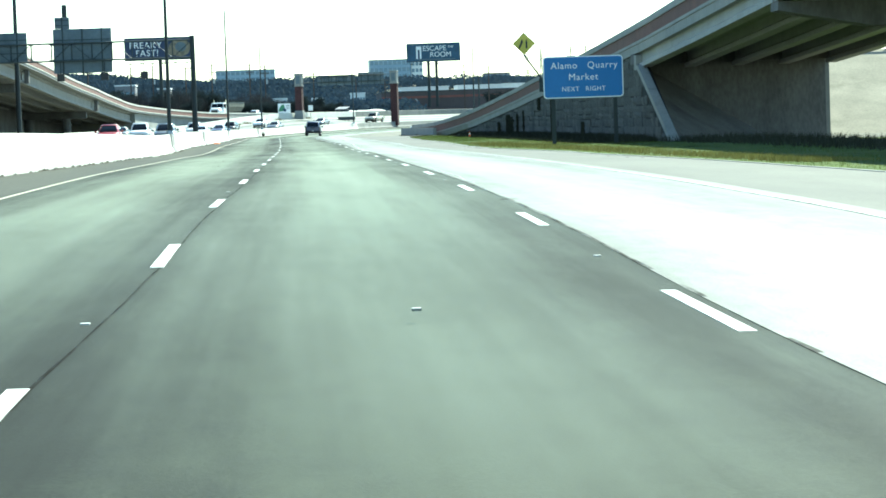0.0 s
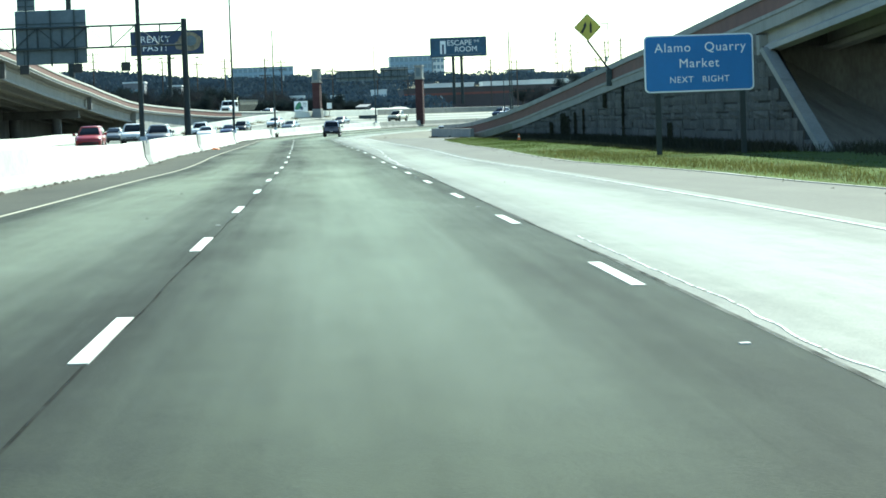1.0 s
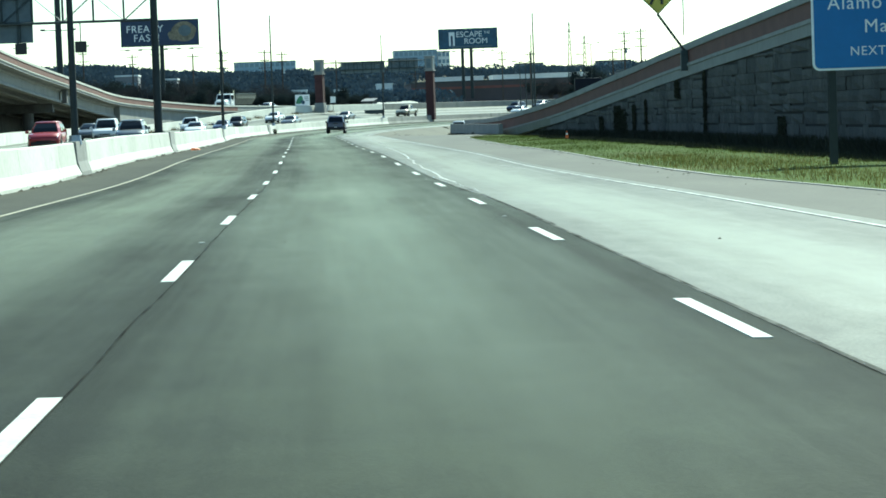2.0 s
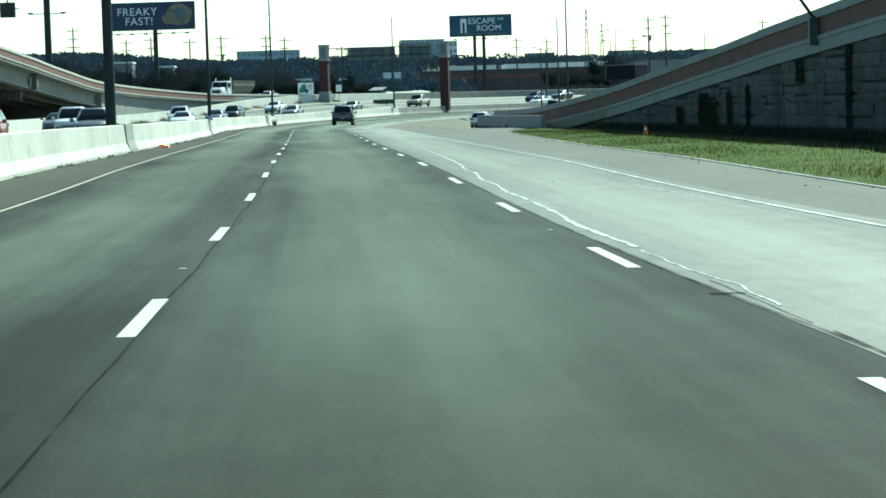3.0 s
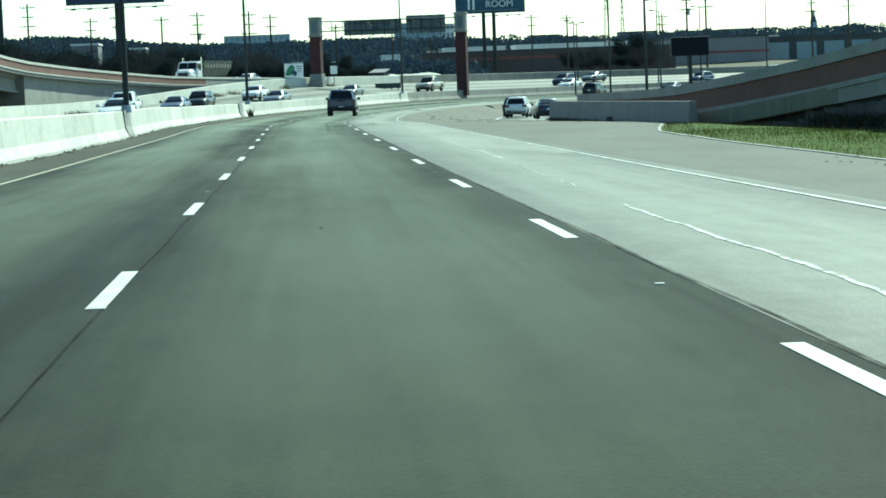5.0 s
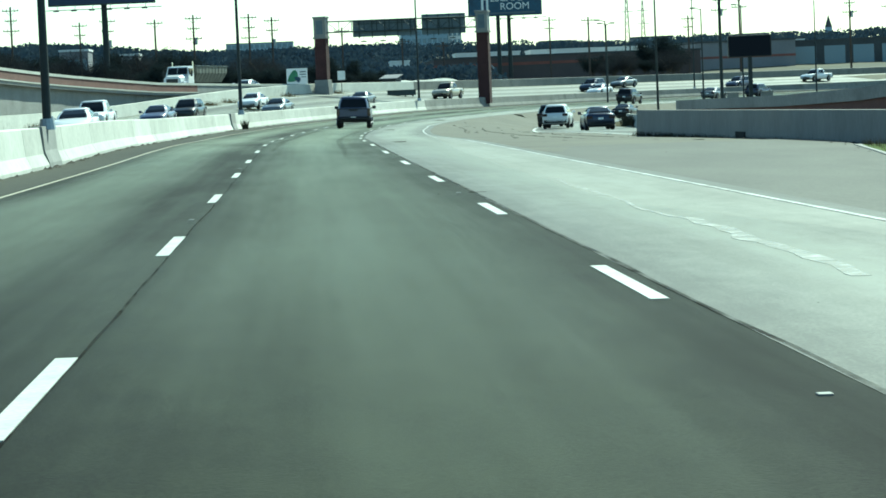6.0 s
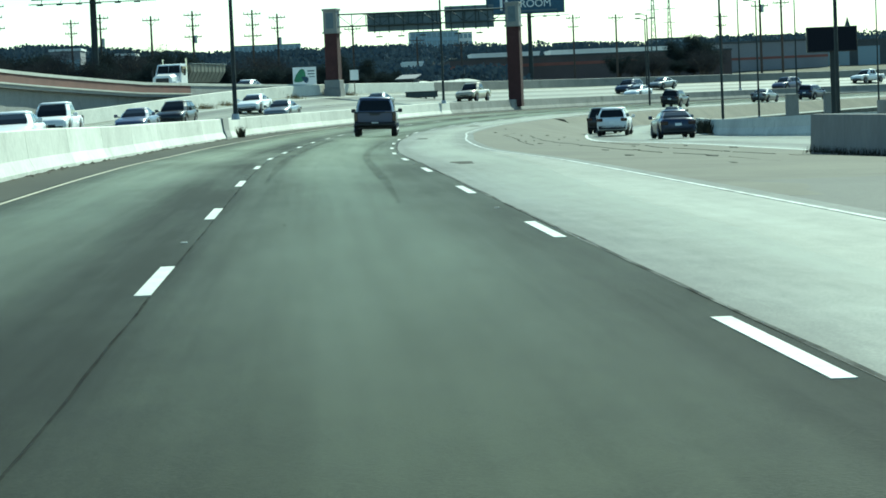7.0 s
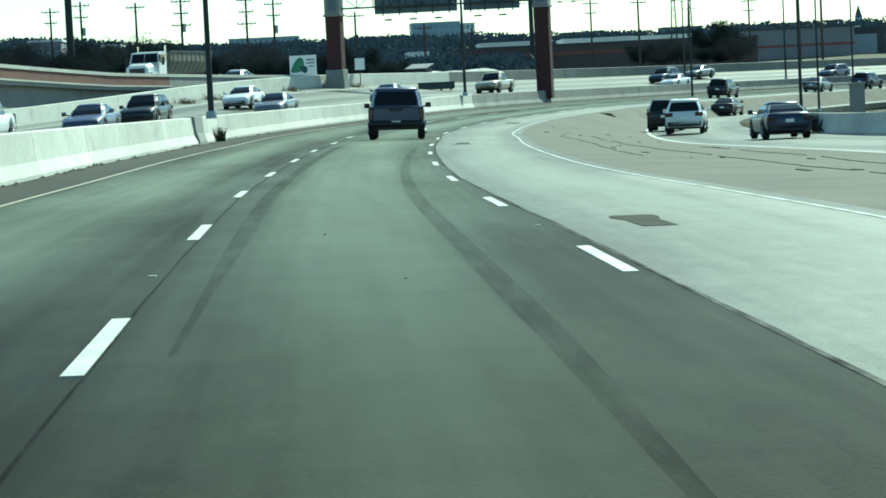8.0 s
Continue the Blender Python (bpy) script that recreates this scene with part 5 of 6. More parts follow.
    rod(trunk, (0, 0, -0.5), (0.1, 0.05, h * 0.4), 0.035 * h, 0.022 * h, 7)
    tips = []
    for k in range(9):
        a = k * 2.4 + rng.uniform(-0.4, 0.4)
        z0 = h * rng.uniform(0.22, 0.45)
        r = spread * rng.uniform(0.45, 1.0)
        tip = Vector((r * math.cos(a), r * math.sin(a), h * rng.uniform(0.55, 0.97)))
        mid = Vector((tip.x * 0.45, tip.y * 0.45, (z0 + tip.z) / 2 + 0.05 * h))
        rod(trunk, (0.05, 0, z0), mid, 0.014 * h, 0.009 * h, 5)
        rod(trunk, mid, tip, 0.009 * h, 0.003 * h, 4)
        tips += [tip, mid, (tip + mid) / 2]
    for i in range(n):
        c = rng.choice(tips) + Vector((rng.gauss(0, 0.16), rng.gauss(0, 0.16), rng.gauss(0, 0.1))) * h * 0.62
        c.z = max(c.z, h * 0.16)
        sz = h * (0.0105 if leafy else 0.011) * rng.uniform(0.6, 1.5)
        q = Euler((rng.uniform(0, 6), rng.uniform(0, 6), rng.uniform(0, 6))).to_matrix()
        if leafy:
            vs = [crown.verts.new(c + q @ Vector(p) * sz) for p in ((-1, -0.5, 0), (0.2, -1, 0.25), (1, 0.3, 0), (0.1, 1, -0.2), (-0.8, 0.6, 0.2))]
        else:
            vs = [crown.verts.new(c + q @ Vector(p) * sz) for p in ((-1.6, -0.16, 0), (1.6, -0.05, 0.15), (1.5, 0.12, 0), (-0.2, 0.3, 0.1))]
        crown.faces.new(vs)
    return trunk, crown


rng = random.Random(11)
tree_kinds = []
for i in range(7):
    leafy = i in (0, 1, 4)
    hh = 10.0
    tr, cr = tree_mesh(rng, hh, rng.uniform(3.4, 4.8), leafy, 11500 if leafy else 8000)
    lab = "dense olive-green live oak in a roadside wood" if leafy else "bare brown winter tree in a roadside wood"
    g = empty("tree", pose(0, 0, 0), label=lab, category="tree", group="trees of the roadside wood")
    part("trunk", tr, M["bark"], g)
    part("crown", cr, M["leaf"] if leafy else M["twig"], g)
    tree_kinds.append(g)


def plant(x, y, h, kind=None, sink=0.3):
    k = tree_kinds[kind if kind is not None else rng.randrange(len(tree_kinds))]
    f = h / 10.0
    m = pose(x, y, terrain(x, y) - sink, 0, 0, rng.uniform(0, 360))
    t = copy_thing(k, m)
    t.scale = (f * rng.uniform(0.9, 1.25), f * rng.uniform(0.9, 1.25), f)
    return t


# wood behind the left ramp
for i in range(150):
    x = rng.uniform(-75, 11)
    y = rng.uniform(462, 570) + max(0.0, x) * 1.5
    hh = rng.choice((rng.uniform(3.0, 5.0), rng.uniform(4.5, 6.2), rng.uniform(5.5, 7.4))) if x > -40 else rng.uniform(4.5, 8)
    plant(x, y, hh * (0.62 if x > -6 else 0.85 if x > -16 else 1.0))
for i in range(46):
    plant(rng.uniform(-90, -42), rng.uniform(330, 470), rng.uniform(4, 6.5))
# shrubs in front of the brick building and warehouse
for i in range(16):
    plant(rng.uniform(50, 66), rng.uniform(600, 636), rng.uniform(3.5, 5.5))
for x, y, h in ((65, 632, 7.5), (61, 630, 6.5)):
    plant(x, y, h, 0)
for k in tree_kinds:
    k.matrix_basis = pose(-70 - 3 * tree_kinds.index(k), 480 + 9 * tree_kinds.index(k), terrain(-80, 500) - 0.5)

# far woods on the hills; distance haze is painted in as a blue tint
verts, faces = [], []
rs = np.random.RandomState(4)
for i in range(8200):
    if i < 5000:
        y = 650 + 900 * rs.rand() ** 1.35
        x = rs.uniform(-0.17 * y - 30, 0.3 * y + 40)
    else:
        y = 560 + 480 * rs.rand() ** 1.2
        x = rs.uniform(-0.17 * y - 30, 30)
    if 25 < x < 150 and y < 860:
        continue
    hh = rs.uniform(4.3, 6.0)
    z0 = terrain(x, y) - 1.7
    wide = hh * rs.uniform(0.7, 1.25)
    for k in range(64):
        a, e = rs.uniform(0, 6.3), rs.uniform(-0.3, 1.4)
        rr = rs.uniform(0.75, 1.05)
        c = np.array([x + wide * rr * math.cos(a) * math.cos(e), y + wide * rr * math.sin(a) * math.cos(e), z0 + hh * (0.45 + 0.5 * rr * math.sin(e))])
        a = rs.uniform(0, 6.3)
        sz = hh * rs.uniform(0.045, 0.1)
        u = np.array([math.cos(a), math.sin(a), rs.uniform(-0.7, 0.7)]) * sz
        v = np.array([rs.uniform(-0.6, 0.6), rs.uniform(-0.6, 0.6), 1.0]) * sz * 0.8
        b0 = len(verts)
        verts += [tuple(c - u - 0.6 * v), tuple(c + u * 0.8 - v), tuple(c + u + 0.5 * v), tuple(c + 0.1 * u + v)]
        faces.append(tuple(range(b0, b0 + 4)))
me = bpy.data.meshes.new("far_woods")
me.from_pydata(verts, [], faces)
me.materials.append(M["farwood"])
tagged(new("far_woods", me), "dark woods covering the distant hills, haze put into their colour", "woods", kind="stuff")


# ---- verge: kerb strip, grass and weeds ----
bm = bmesh.new()
rings = []
for s in steps(-122, 222, 6):
    v = verge_off(s)
    inner, far_ = at(s, v - 0.02, 0.01), Vector((wall_x(min(s, 226)) + (0.2 if s > 106 else 14.0), s, -0.36))
    rings.append([inner - Vector((0, 0, 0.5)), inner] + [inner + (far_ - inner) * f + Vector((0, 0, 0.1 * math.sin(f * 3.1) + 0.05 * noise.noise(Vector((s * 0.2, f * 4, 0))))) for f in (0.15, 0.4, 0.7, 0.98)] + [far_, far_ - Vector((0, 0, 0.5))])
loft(bm, rings)
tagged(part("verge", bm, M["grass"]), "grassy verge between shoulder and ramp wall", "verge", kind="structure")
stripe("verge_kerb", -72, 222, lambda s: verge_off(s), 0.16, M["coping"], road, 3.0, 0.014, "pale broken kerb edge", 0.05, 2.0)
rs = np.random.RandomState(9)


def grass_patch(name, n, place, hmin, hmax, mat, label, thin=0.12):
    verts, faces = [], []
    for i in range(n):
        x, y, z = place()
        hh = rs.uniform(hmin, hmax)
        a = rs.uniform(0, 6.3)
        dx, dy = math.cos(a) * thin * hh, math.sin(a) * thin * hh
        lx, ly = rs.normal(0, hh * 0.35), rs.normal(0, hh * 0.35)
        b0 = len(verts)
        verts += [(x - dx, y - dy, z - 0.03), (x + dx, y + dy, z - 0.03), (x + lx, y + ly, z + hh)]
        faces.append((b0, b0 + 1, b0 + 2))
    me = bpy.data.meshes.new(name)
    me.from_pydata(verts, [], faces)
    me.materials.append(mat)
    return tagged(new(name, me), label, "grass", kind="stuff")


def verge_spot():
    s = 28 + 178 * rs.rand()
    v = verge_off(s)
    f = rs.rand()
    p = at(s, v)
    xe = wall_x(s) if s > 106 else wall_x(s) + 8
    ragged = 0.3 * noise.noise(Vector((s * 0.5, 0, 7))) + 0.25 * noise.noise(Vector((s * 1.7, 0, 3)))
    return p.x + ragged * (1 - f) + (xe - p.x) * f, s, p.z + (-0.36 - p.z) * f + 0.1 * math.sin(f * 3.1)


grass_patch("verge_grass", 120000, verge_spot, 0.025, 0.08, M["blade"], "tufts of yellow-green verge grass")


def crest_spot():
    s = 42 + 80 * rs.rand() ** 1.2
    p = at(s, verge_off(s))
    f = min(0.98, abs(rs.normal(0.6, 0.28)) + 0.15 * noise.noise(Vector((s * 0.3, 0, 2))))
    x = p.x + (12.9 - p.x) * f
    return x, s, p.z + (-0.36 - p.z) * (x - p.x) / (wall_x(s) - p.x) + 0.08


grass_patch("dry_grass", 22000, crest_spot, 0.03, 0.13, M["straw"], "yellowed dry grass standing in the verge", 0.1)


def soil_spot():
    s = 196 + 27 * rs.rand()
    f = rs.rand() ** 1.5
    p = at(s, verge_off(s) + 0.2)
    return wall_x(s) - 0.1 + (p.x - wall_x(s)) * f, s, -0.34 + (p.z + 0.3) * f


grass_patch("dry_weeds", 5200, soil_spot, 0.05, 0.24, M["drystalk"], "dry brown weeds on the bare end of the verge", 0.05)


def foot_spot():
    s = 43 + 167 * rs.rand()
    return wall_x(s) - 0.1 - abs(rs.normal(0, 0.45)) + (5 * rs.rand() if s < 106 else 0), s, -0.33


# dark weeds spread over the verge, standing in for the wall's shadow
def wall_shade_spot():
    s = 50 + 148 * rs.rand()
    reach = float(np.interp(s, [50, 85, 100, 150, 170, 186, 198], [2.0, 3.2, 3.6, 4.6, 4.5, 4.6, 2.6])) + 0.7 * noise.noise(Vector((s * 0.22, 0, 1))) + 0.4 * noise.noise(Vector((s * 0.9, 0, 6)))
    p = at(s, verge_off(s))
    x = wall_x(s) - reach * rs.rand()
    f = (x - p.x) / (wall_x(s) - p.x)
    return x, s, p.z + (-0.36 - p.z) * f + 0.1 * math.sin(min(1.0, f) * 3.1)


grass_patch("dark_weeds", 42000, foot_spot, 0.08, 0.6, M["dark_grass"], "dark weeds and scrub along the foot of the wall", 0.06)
grass_patch("dark_weeds", 70000, wall_shade_spot, 0.05, 0.15, M["dark_grass"], "low dark weeds spread to imitate the wall's shadow", 0.12)


# dark creeper and stains of growth on the stone face
def creeper_spot():
    y0, half, z0, z1 = CREEPERS[rs.randint(len(CREEPERS))]
    y = y0 + half * rs.uniform(-1, 1) * rs.uniform(0.5, 1)
    z = z0 + (z1 - z0) * rs.rand()
    return wall_x(y) - 0.07 - 0.05 * rs.rand(), y, z


CREEPERS = [(185.0, 2.3, -0.3, 1.1), (185.2, 1.8, -0.2, 1.25), (186.0, 1.3, 0.1, 1.45), (159.2, 0.35, -0.3, 2.75), (159.0, 0.25, 1.0, 2.85), (180.9, 0.5, -0.2, 1.5), (177.0, 0.35, -0.2, 1.7), (167.2, 0.6, 1.75, 2.5), (191.5, 0.8, -0.3, 0.9), (140.5, 0.9, -0.3, 0.8)]
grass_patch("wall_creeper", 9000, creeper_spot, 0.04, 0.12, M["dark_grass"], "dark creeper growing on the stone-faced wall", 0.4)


def end_wall_spot():
    f = rs.rand()
    y = 222 + 32 * f
    return float(np.interp(y, [222, 229, 238.5, 247.5, 254.5], [12.4, 12.05, 11.55, 11.1, 10.75])) - abs(rs.normal(0, 0.18)), y, -0.28


grass_patch("wall_weeds", 2600, end_wall_spot, 0.03, 0.17, M["dark_grass"], "dark weeds along the foot of the plain end wall", 0.06)


def right_bank():
    x, y = rs.uniform(25, 80), rs.uniform(350, 470)
    return x, y, terrain(x, y)


grass_patch("bank_grass", 9000, right_bank, 0.1, 0.3, M["drystalk"], "dry grass beside the exit road")


# ---- vehicles: x across, y ahead, z up, standing at the origin ----
def car_paint(name, colour, metal=0.3):
    return plain(name, colour, 0.36, metal, 0.4)


PAINT = dict(white=car_paint("white_car_paint", (0.72, 0.73, 0.74), 0.0), black=car_paint("black_car_paint", (0.012, 0.013, 0.016)), silver=car_paint("silver_blue_car_paint", (0.05, 0.062, 0.12), 0.0),
             navy=car_paint("dark_blue_car_paint", (0.015, 0.025, 0.06)), red=car_paint("red_car_paint", (0.28, 0.012, 0.015), 0.1), grey=car_paint("grey_car_paint", (0.16, 0.17, 0.18), 0.5),
             tan=car_paint("champagne_car_paint", (0.42, 0.38, 0.3), 0.4))

SHAPES = dict(
    # stations: (y, half width, underside, belt height); glass: base y0 y1, roof y0 y1, base z, roof z, base half width, roof half width
    sedan=dict(L=4.8, st=[(-2.4, 0.72, 0.42, 0.86), (-2.3, 0.86, 0.3, 1.0), (-1.6, 0.91, 0.24, 1.03), (0.0, 0.92, 0.22, 0.98), (1.0, 0.92, 0.22, 0.95), (1.9, 0.9, 0.24, 0.84), (2.32, 0.82, 0.3, 0.7), (2.4, 0.68, 0.4, 0.6)],
               cab=(-1.95, 1.05, -1.05, 0.25, 0.96, 1.45, 0.82, 0.6), axles=(-1.4, 1.45), r=0.33, lamp_z=0.84),
    suv=dict(L=4.7, st=[(-2.35, 0.78, 0.5, 1.0), (-2.28, 0.9, 0.36, 1.06), (-1.4, 0.94, 0.28, 1.08), (0.0, 0.95, 0.27, 1.06), (1.1, 0.95, 0.27, 1.06), (1.95, 0.92, 0.3, 0.98), (2.28, 0.84, 0.36, 0.82), (2.35, 0.7, 0.48, 0.72)],
             cab=(-2.28, 1.2, -1.95, 0.45, 1.02, 1.7, 0.87, 0.68), axles=(-1.38, 1.42), r=0.37, lamp_z=1.0),
    pickup=dict(L=5.8, st=[(-2.9, 0.88, 0.58, 1.08), (-2.8, 0.96, 0.5, 1.14), (-1.0, 0.98, 0.38, 1.14), (0.0, 0.99, 0.36, 1.12), (1.2, 0.99, 0.36, 1.12), (2.3, 0.96, 0.4, 1.1), (2.8, 0.9, 0.48, 0.95), (2.9, 0.74, 0.55, 0.85)],
                cab=(-1.0, 1.35, -0.85, 0.6, 1.08, 1.85, 0.9, 0.74), axles=(-1.75, 1.85), r=0.4, lamp_z=1.0),
    avalanche=dict(L=5.6, st=[(-2.8, 0.93, 0.62, 1.1), (-2.72, 0.98, 0.52, 1.16), (-1.0, 1.0, 0.4, 1.16), (0.0, 1.0, 0.38, 1.14), (1.2, 1.0, 0.38, 1.14), (2.2, 0.97, 0.4, 1.1), (2.7, 0.9, 0.48, 0.95), (2.8, 0.75, 0.55, 0.85)],
                   cab=(-2.62, 1.3, -2.3, 0.5, 1.12, 1.88, 0.92, 0.76), axles=(-1.62, 1.7), r=0.41, lamp_z=1.0),
)


def vehicle(name, shape, paint, m, label, category="car", group=""):
    d = SHAPES[shape]
    g = empty(name, m, label=label, category=category, group=group)
    st = d["st"]

    def belt(y):
        return float(np.interp(y, [s[0] for s in st], [s[3] for s in st]))

    # body shell
    bm = bmesh.new()
    ys_ = sorted({round(y, 3) for y in np.linspace(st[0][0], st[-1][0], 23)} | {s[0] for s in st} | {a + k * d["r"] for a in d["axles"] for k in (-1.2, -0.75, 0, 0.75, 1.2)})
    rings = []
    for y in ys_:
        w, zb, zt = (float(np.interp(y, [s[0] for s in st], [s[i] for s in st])) for i in (1, 2, 3))
        arch = 0.0
        for a in d["axles"]:
            q = 1 - ((y - a) / (d["r"] * 1.22)) ** 2
            if q > 0:
                arch = max(arch, d["r"] + d["r"] * 1.22 * math.sqrt(q) - zb)
        zs = zb + arch
        half = [(w * 0.55, zb if not arch else zs), (w * 0.93, zs), (w * 0.985, zs + (zt - zs) * 0.25), (w, zs + (zt - zs) * 0.55), (w * 0.975, zs + (zt - zs) * 0.86), (w * 0.88, zt), (w * 0.4, zt + 0.03)]
        rings.append([(x, y, z) for x, z in half] + [(-x, y, z) for x, z in reversed(half)])
    loft(bm, rings)
    part("body", bm, paint, g, smooth=True)
    # cabin shell with inset panes
    y0, y1, r0, r1, zb, zr, wb, wr = d["cab"]
    bm = bmesh.new()

    def loop(ya, yb, w, z):
        return [Vector(q) for q in ((-w * 0.9, ya, z), (w * 0.9, ya, z), (w, ya + 0.25, z), (w, yb - 0.35, z), (w * 0.85, yb, z), (-w * 0.85, yb, z), (-w, yb - 0.35, z), (-w, ya + 0.25, z))]

    zm = zr - 0.1
    tiers = [loop(y0, y1, wb, zb - 0.04), loop(y0 + (r0 - y0) * 0.42, y1 + (r1 - y1) * 0.45, (wb + wr) / 2 + 0.03, (zb + zm) / 2), loop(r0, r1, wr, zm)]
    loft(bm, tiers)
    part("cabin", bm, paint, g)

    def skin(i, u, v):
        lo, hi, k = (tiers[0], tiers[1], v * 2) if v < 0.5 else (tiers[1], tiers[2], v * 2 - 1)
        j = (i + 1) % 8
        return (lo[i].lerp(lo[j], u)).lerp(hi[i].lerp(hi[j], u), k)

    def pane(name, i, u0, u1, v0, v1):
        n_ = (skin(i, u1, 0.5) - skin(i, u0, 0.5)).cross(skin(i, 0.5, v1) - skin(i, 0.5, v0)).normalized()
        bm = bmesh.new()
        loft(bm, [[skin(i, u0 + t_, v) + n_ * 0.016, skin(i, u1 - t_, v) + n_ * 0.016, skin(i, u1 - t_, v) - n_ * 0.02, skin(i, u0 + t_, v) - n_ * 0.02] for v, t_ in ((v0, 0.02), (v0 + 0.08, 0.0), (0.5, 0.0), (v1 - 0.08, 0.01), (v1, 0.03))])
        part(name, bm, M["pane"], g, "dark window glass")

    pane("rear_window", 0, 0.03, 0.97, 0.2, 0.9)
    pane("windscreen", 4, 0.02, 0.98, 0.14, 0.95)
    for i in (2, 6):
        pane("side_window", i, 0.03, 0.44, 0.2, 0.9)
        pane("side_window", i, 0.49, 0.97, 0.2, 0.9)
    bm = bmesh.new()
    loft(bm, [loop(r0 - 0.03, r1 + 0.03, wr + 0.02, zm - 0.015), loop(r0 + 0.03, r1 - 0.03, wr - 0.02, zm + 0.055), loop(r0 + 0.25, r1 - 0.25, wr * 0.78, zr)])
    part("roof", bm, paint, g, smooth=True)
    bm = bmesh.new()
    box(bm, -wb * 0.94, wb * 0.94, y0 - 0.012, y0 + 0.1, zb - 0.06, zb + 0.0, 0.015)
    part("window_sill", bm, M["trim"], g, "black sill under the rear window")
    # bumpers
    for sy, nm in ((-1, "rear_bumper"), (1, "front_bumper")):
        yb = sy * d["L"] / 2
        bm = bmesh.new()
        w = st[0][1] if sy < 0 else st[-1][1]
        zz = st[0][2] if sy < 0 else st[-1][2]
        box(bm, -w * 1.04, w * 1.04, min(yb, yb - sy * 0.35), max(yb, yb - sy * 0.35) + 0.0, zz - 0.1, zz + 0.16, 0.05)
        part(nm, bm, M["trim"], g, "black bumper")
    # lamps
    for sx in (-1, 1):
        bm = bmesh.new()
        y_ = -d["L"] / 2 + 0.05
        w = st[1][1]
        if shape in ("pickup", "avalanche"):
            box(bm, sx * (w - 0.08) - 0.085, sx * (w - 0.08) + 0.085, y_ - 0.06, y_ + 0.16, 0.74, 1.14, 0.02)
        else:
            box(bm, sx * (w - 0.17) - 0.19, sx * (w - 0.17) + 0.19, y_ - 0.08, y_ + 0.2, d["lamp_z"] - 0.13, d["lamp_z"] + 0.06, 0.03)
        part("tail_lamp", bm, M["red_lens"], g)
        bm = bmesh.new()
        y_ = d["L"] / 2 - 0.16
        box(bm, sx * 0.62 - 0.19, sx * 0.62 + 0.19, y_ - 0.12, y_ + 0.1, belt(y_) - 0.2, belt(y_) - 0.04, 0.04)
        part("head_lamp", bm, M["clear_lens"], g)
        bm = bmesh.new()
        box(bm, sx * (st[4][1] + 0.13) - 0.1, sx * (st[4][1] + 0.13) + 0.1, y1 - 0.55, y1 - 0.4, zb + 0.02, zb + 0.2, 0.04)
        rod(bm, (sx * (st[4][1] - 0.1), y1 - 0.45, zb + 0.04), (sx * (st[4][1] + 0.1), y1 - 0.47, zb + 0.08), 0.03, n=6)
        part("mirror", bm, M["trim"] if shape == "avalanche" else paint, g)
    bm = bmesh.new()
    y_ = d["L"] / 2 - 0.02
    box(bm, -0.42, 0.42, y_ - 0.1, y_ + 0.02, st[-1][2] + 0.05, st[-1][3] - 0.08, 0.02)
    part("grille", bm, M["trim"], g)
    bm = bmesh.new()
    y_ = -d["L"] / 2
    zz = st[0][2] + (0.02 if shape in ("pickup", "avalanche") else 0.24)
    box(bm, -0.16, 0.16, y_ - 0.03, y_ + 0.03, zz, zz + 0.13)
    part("plate", bm, M["white"], g, "pale plain plate")
    # wheels
    for a in d["axles"]:
        for sx in (-1, 1):
            bm = bmesh.new()
            r, wx = d["r"], sx * (st[3][1] - 0.13)
            rod(bm, (wx - 0.12, a, r), (wx + 0.12, a, r), r, n=22)
            es = [e for e in bm.edges if e.is_boundary is False and e.calc_face_angle(0) > 1.0]
            bmesh.ops.bevel(bm, geom=es, offset=0.03, segments=2, affect="EDGES")
            t = part("wheel", bm, M["tyre"], g, "black tyre")
            bm = bmesh.new()
            rod(bm, (wx + sx * 0.11, a, r), (wx + sx * 0.128, a, r), r * 0.62, n=18)
            for k in range(5):
                c = 2 * math.pi * k / 5
                rod(bm, (wx + sx * 0.12, a, r), (wx + sx * 0.136, a + r * 0.58 * math.cos(c), r + r * 0.58 * math.sin(c)), 0.045, n=5)
            part("rim", bm, M["rim"], t)
    bm = bmesh.new()
    box(bm, -st[3][1] * 0.8, st[3][1] * 0.8, d["axles"][0] - 0.6, d["axles"][1] + 0.5, st[3][2] - 0.02, st[3][2] + 0.2)
    part("underbody", bm, M["black"], g)
    return g


def on_road(s, off, dz=0.0, turn=0.0):
    p = at(s, off, dz)
    return pose(p.x, p.y, p.z + 0.01, 0, math.degrees(math.atan(-fall(s))), -heading(s) + turn)


# the truck ahead in the same lane
lead = vehicle("pickup_truck", "avalanche", PAINT["silver"], on_road(318, 0.28), "silver-blue four-door pickup with dark rear window and covered bed", "pickup truck")
bm = bmesh.new()
loft(bm, [[(-0.8, -2.86, 0.7), (0.8, -2.86, 0.7), (0.8, -2.86, 1.12), (-0.8, -2.86, 1.12)], [(-0.8, -2.76, 0.7), (0.8, -2.76, 0.7), (0.8, -2.76, 1.12), (-0.8, -2.76, 1.12)]])
tg = part("tailgate", bm, PAINT["silver"], lead)
bm = bmesh.new()
loft(bm, [[(-0.2, -2.9, 1.02), (0.2, -2.9, 1.02), (0.28, -2.9, 1.12), (-0.28, -2.9, 1.12)], [(-0.2, -2.84, 1.02), (0.2, -2.84, 1.02), (0.28, -2.84, 1.12), (-0.28, -2.84, 1.12)]])
part("tailgate_handle", bm, M["trim"], tg)
bm = bmesh.new()
box(bm, -0.96, 0.96, -2.84, -2.7, 1.1, 1.18, 0.02)
part("bed_rail", bm, M["trim"], lead)

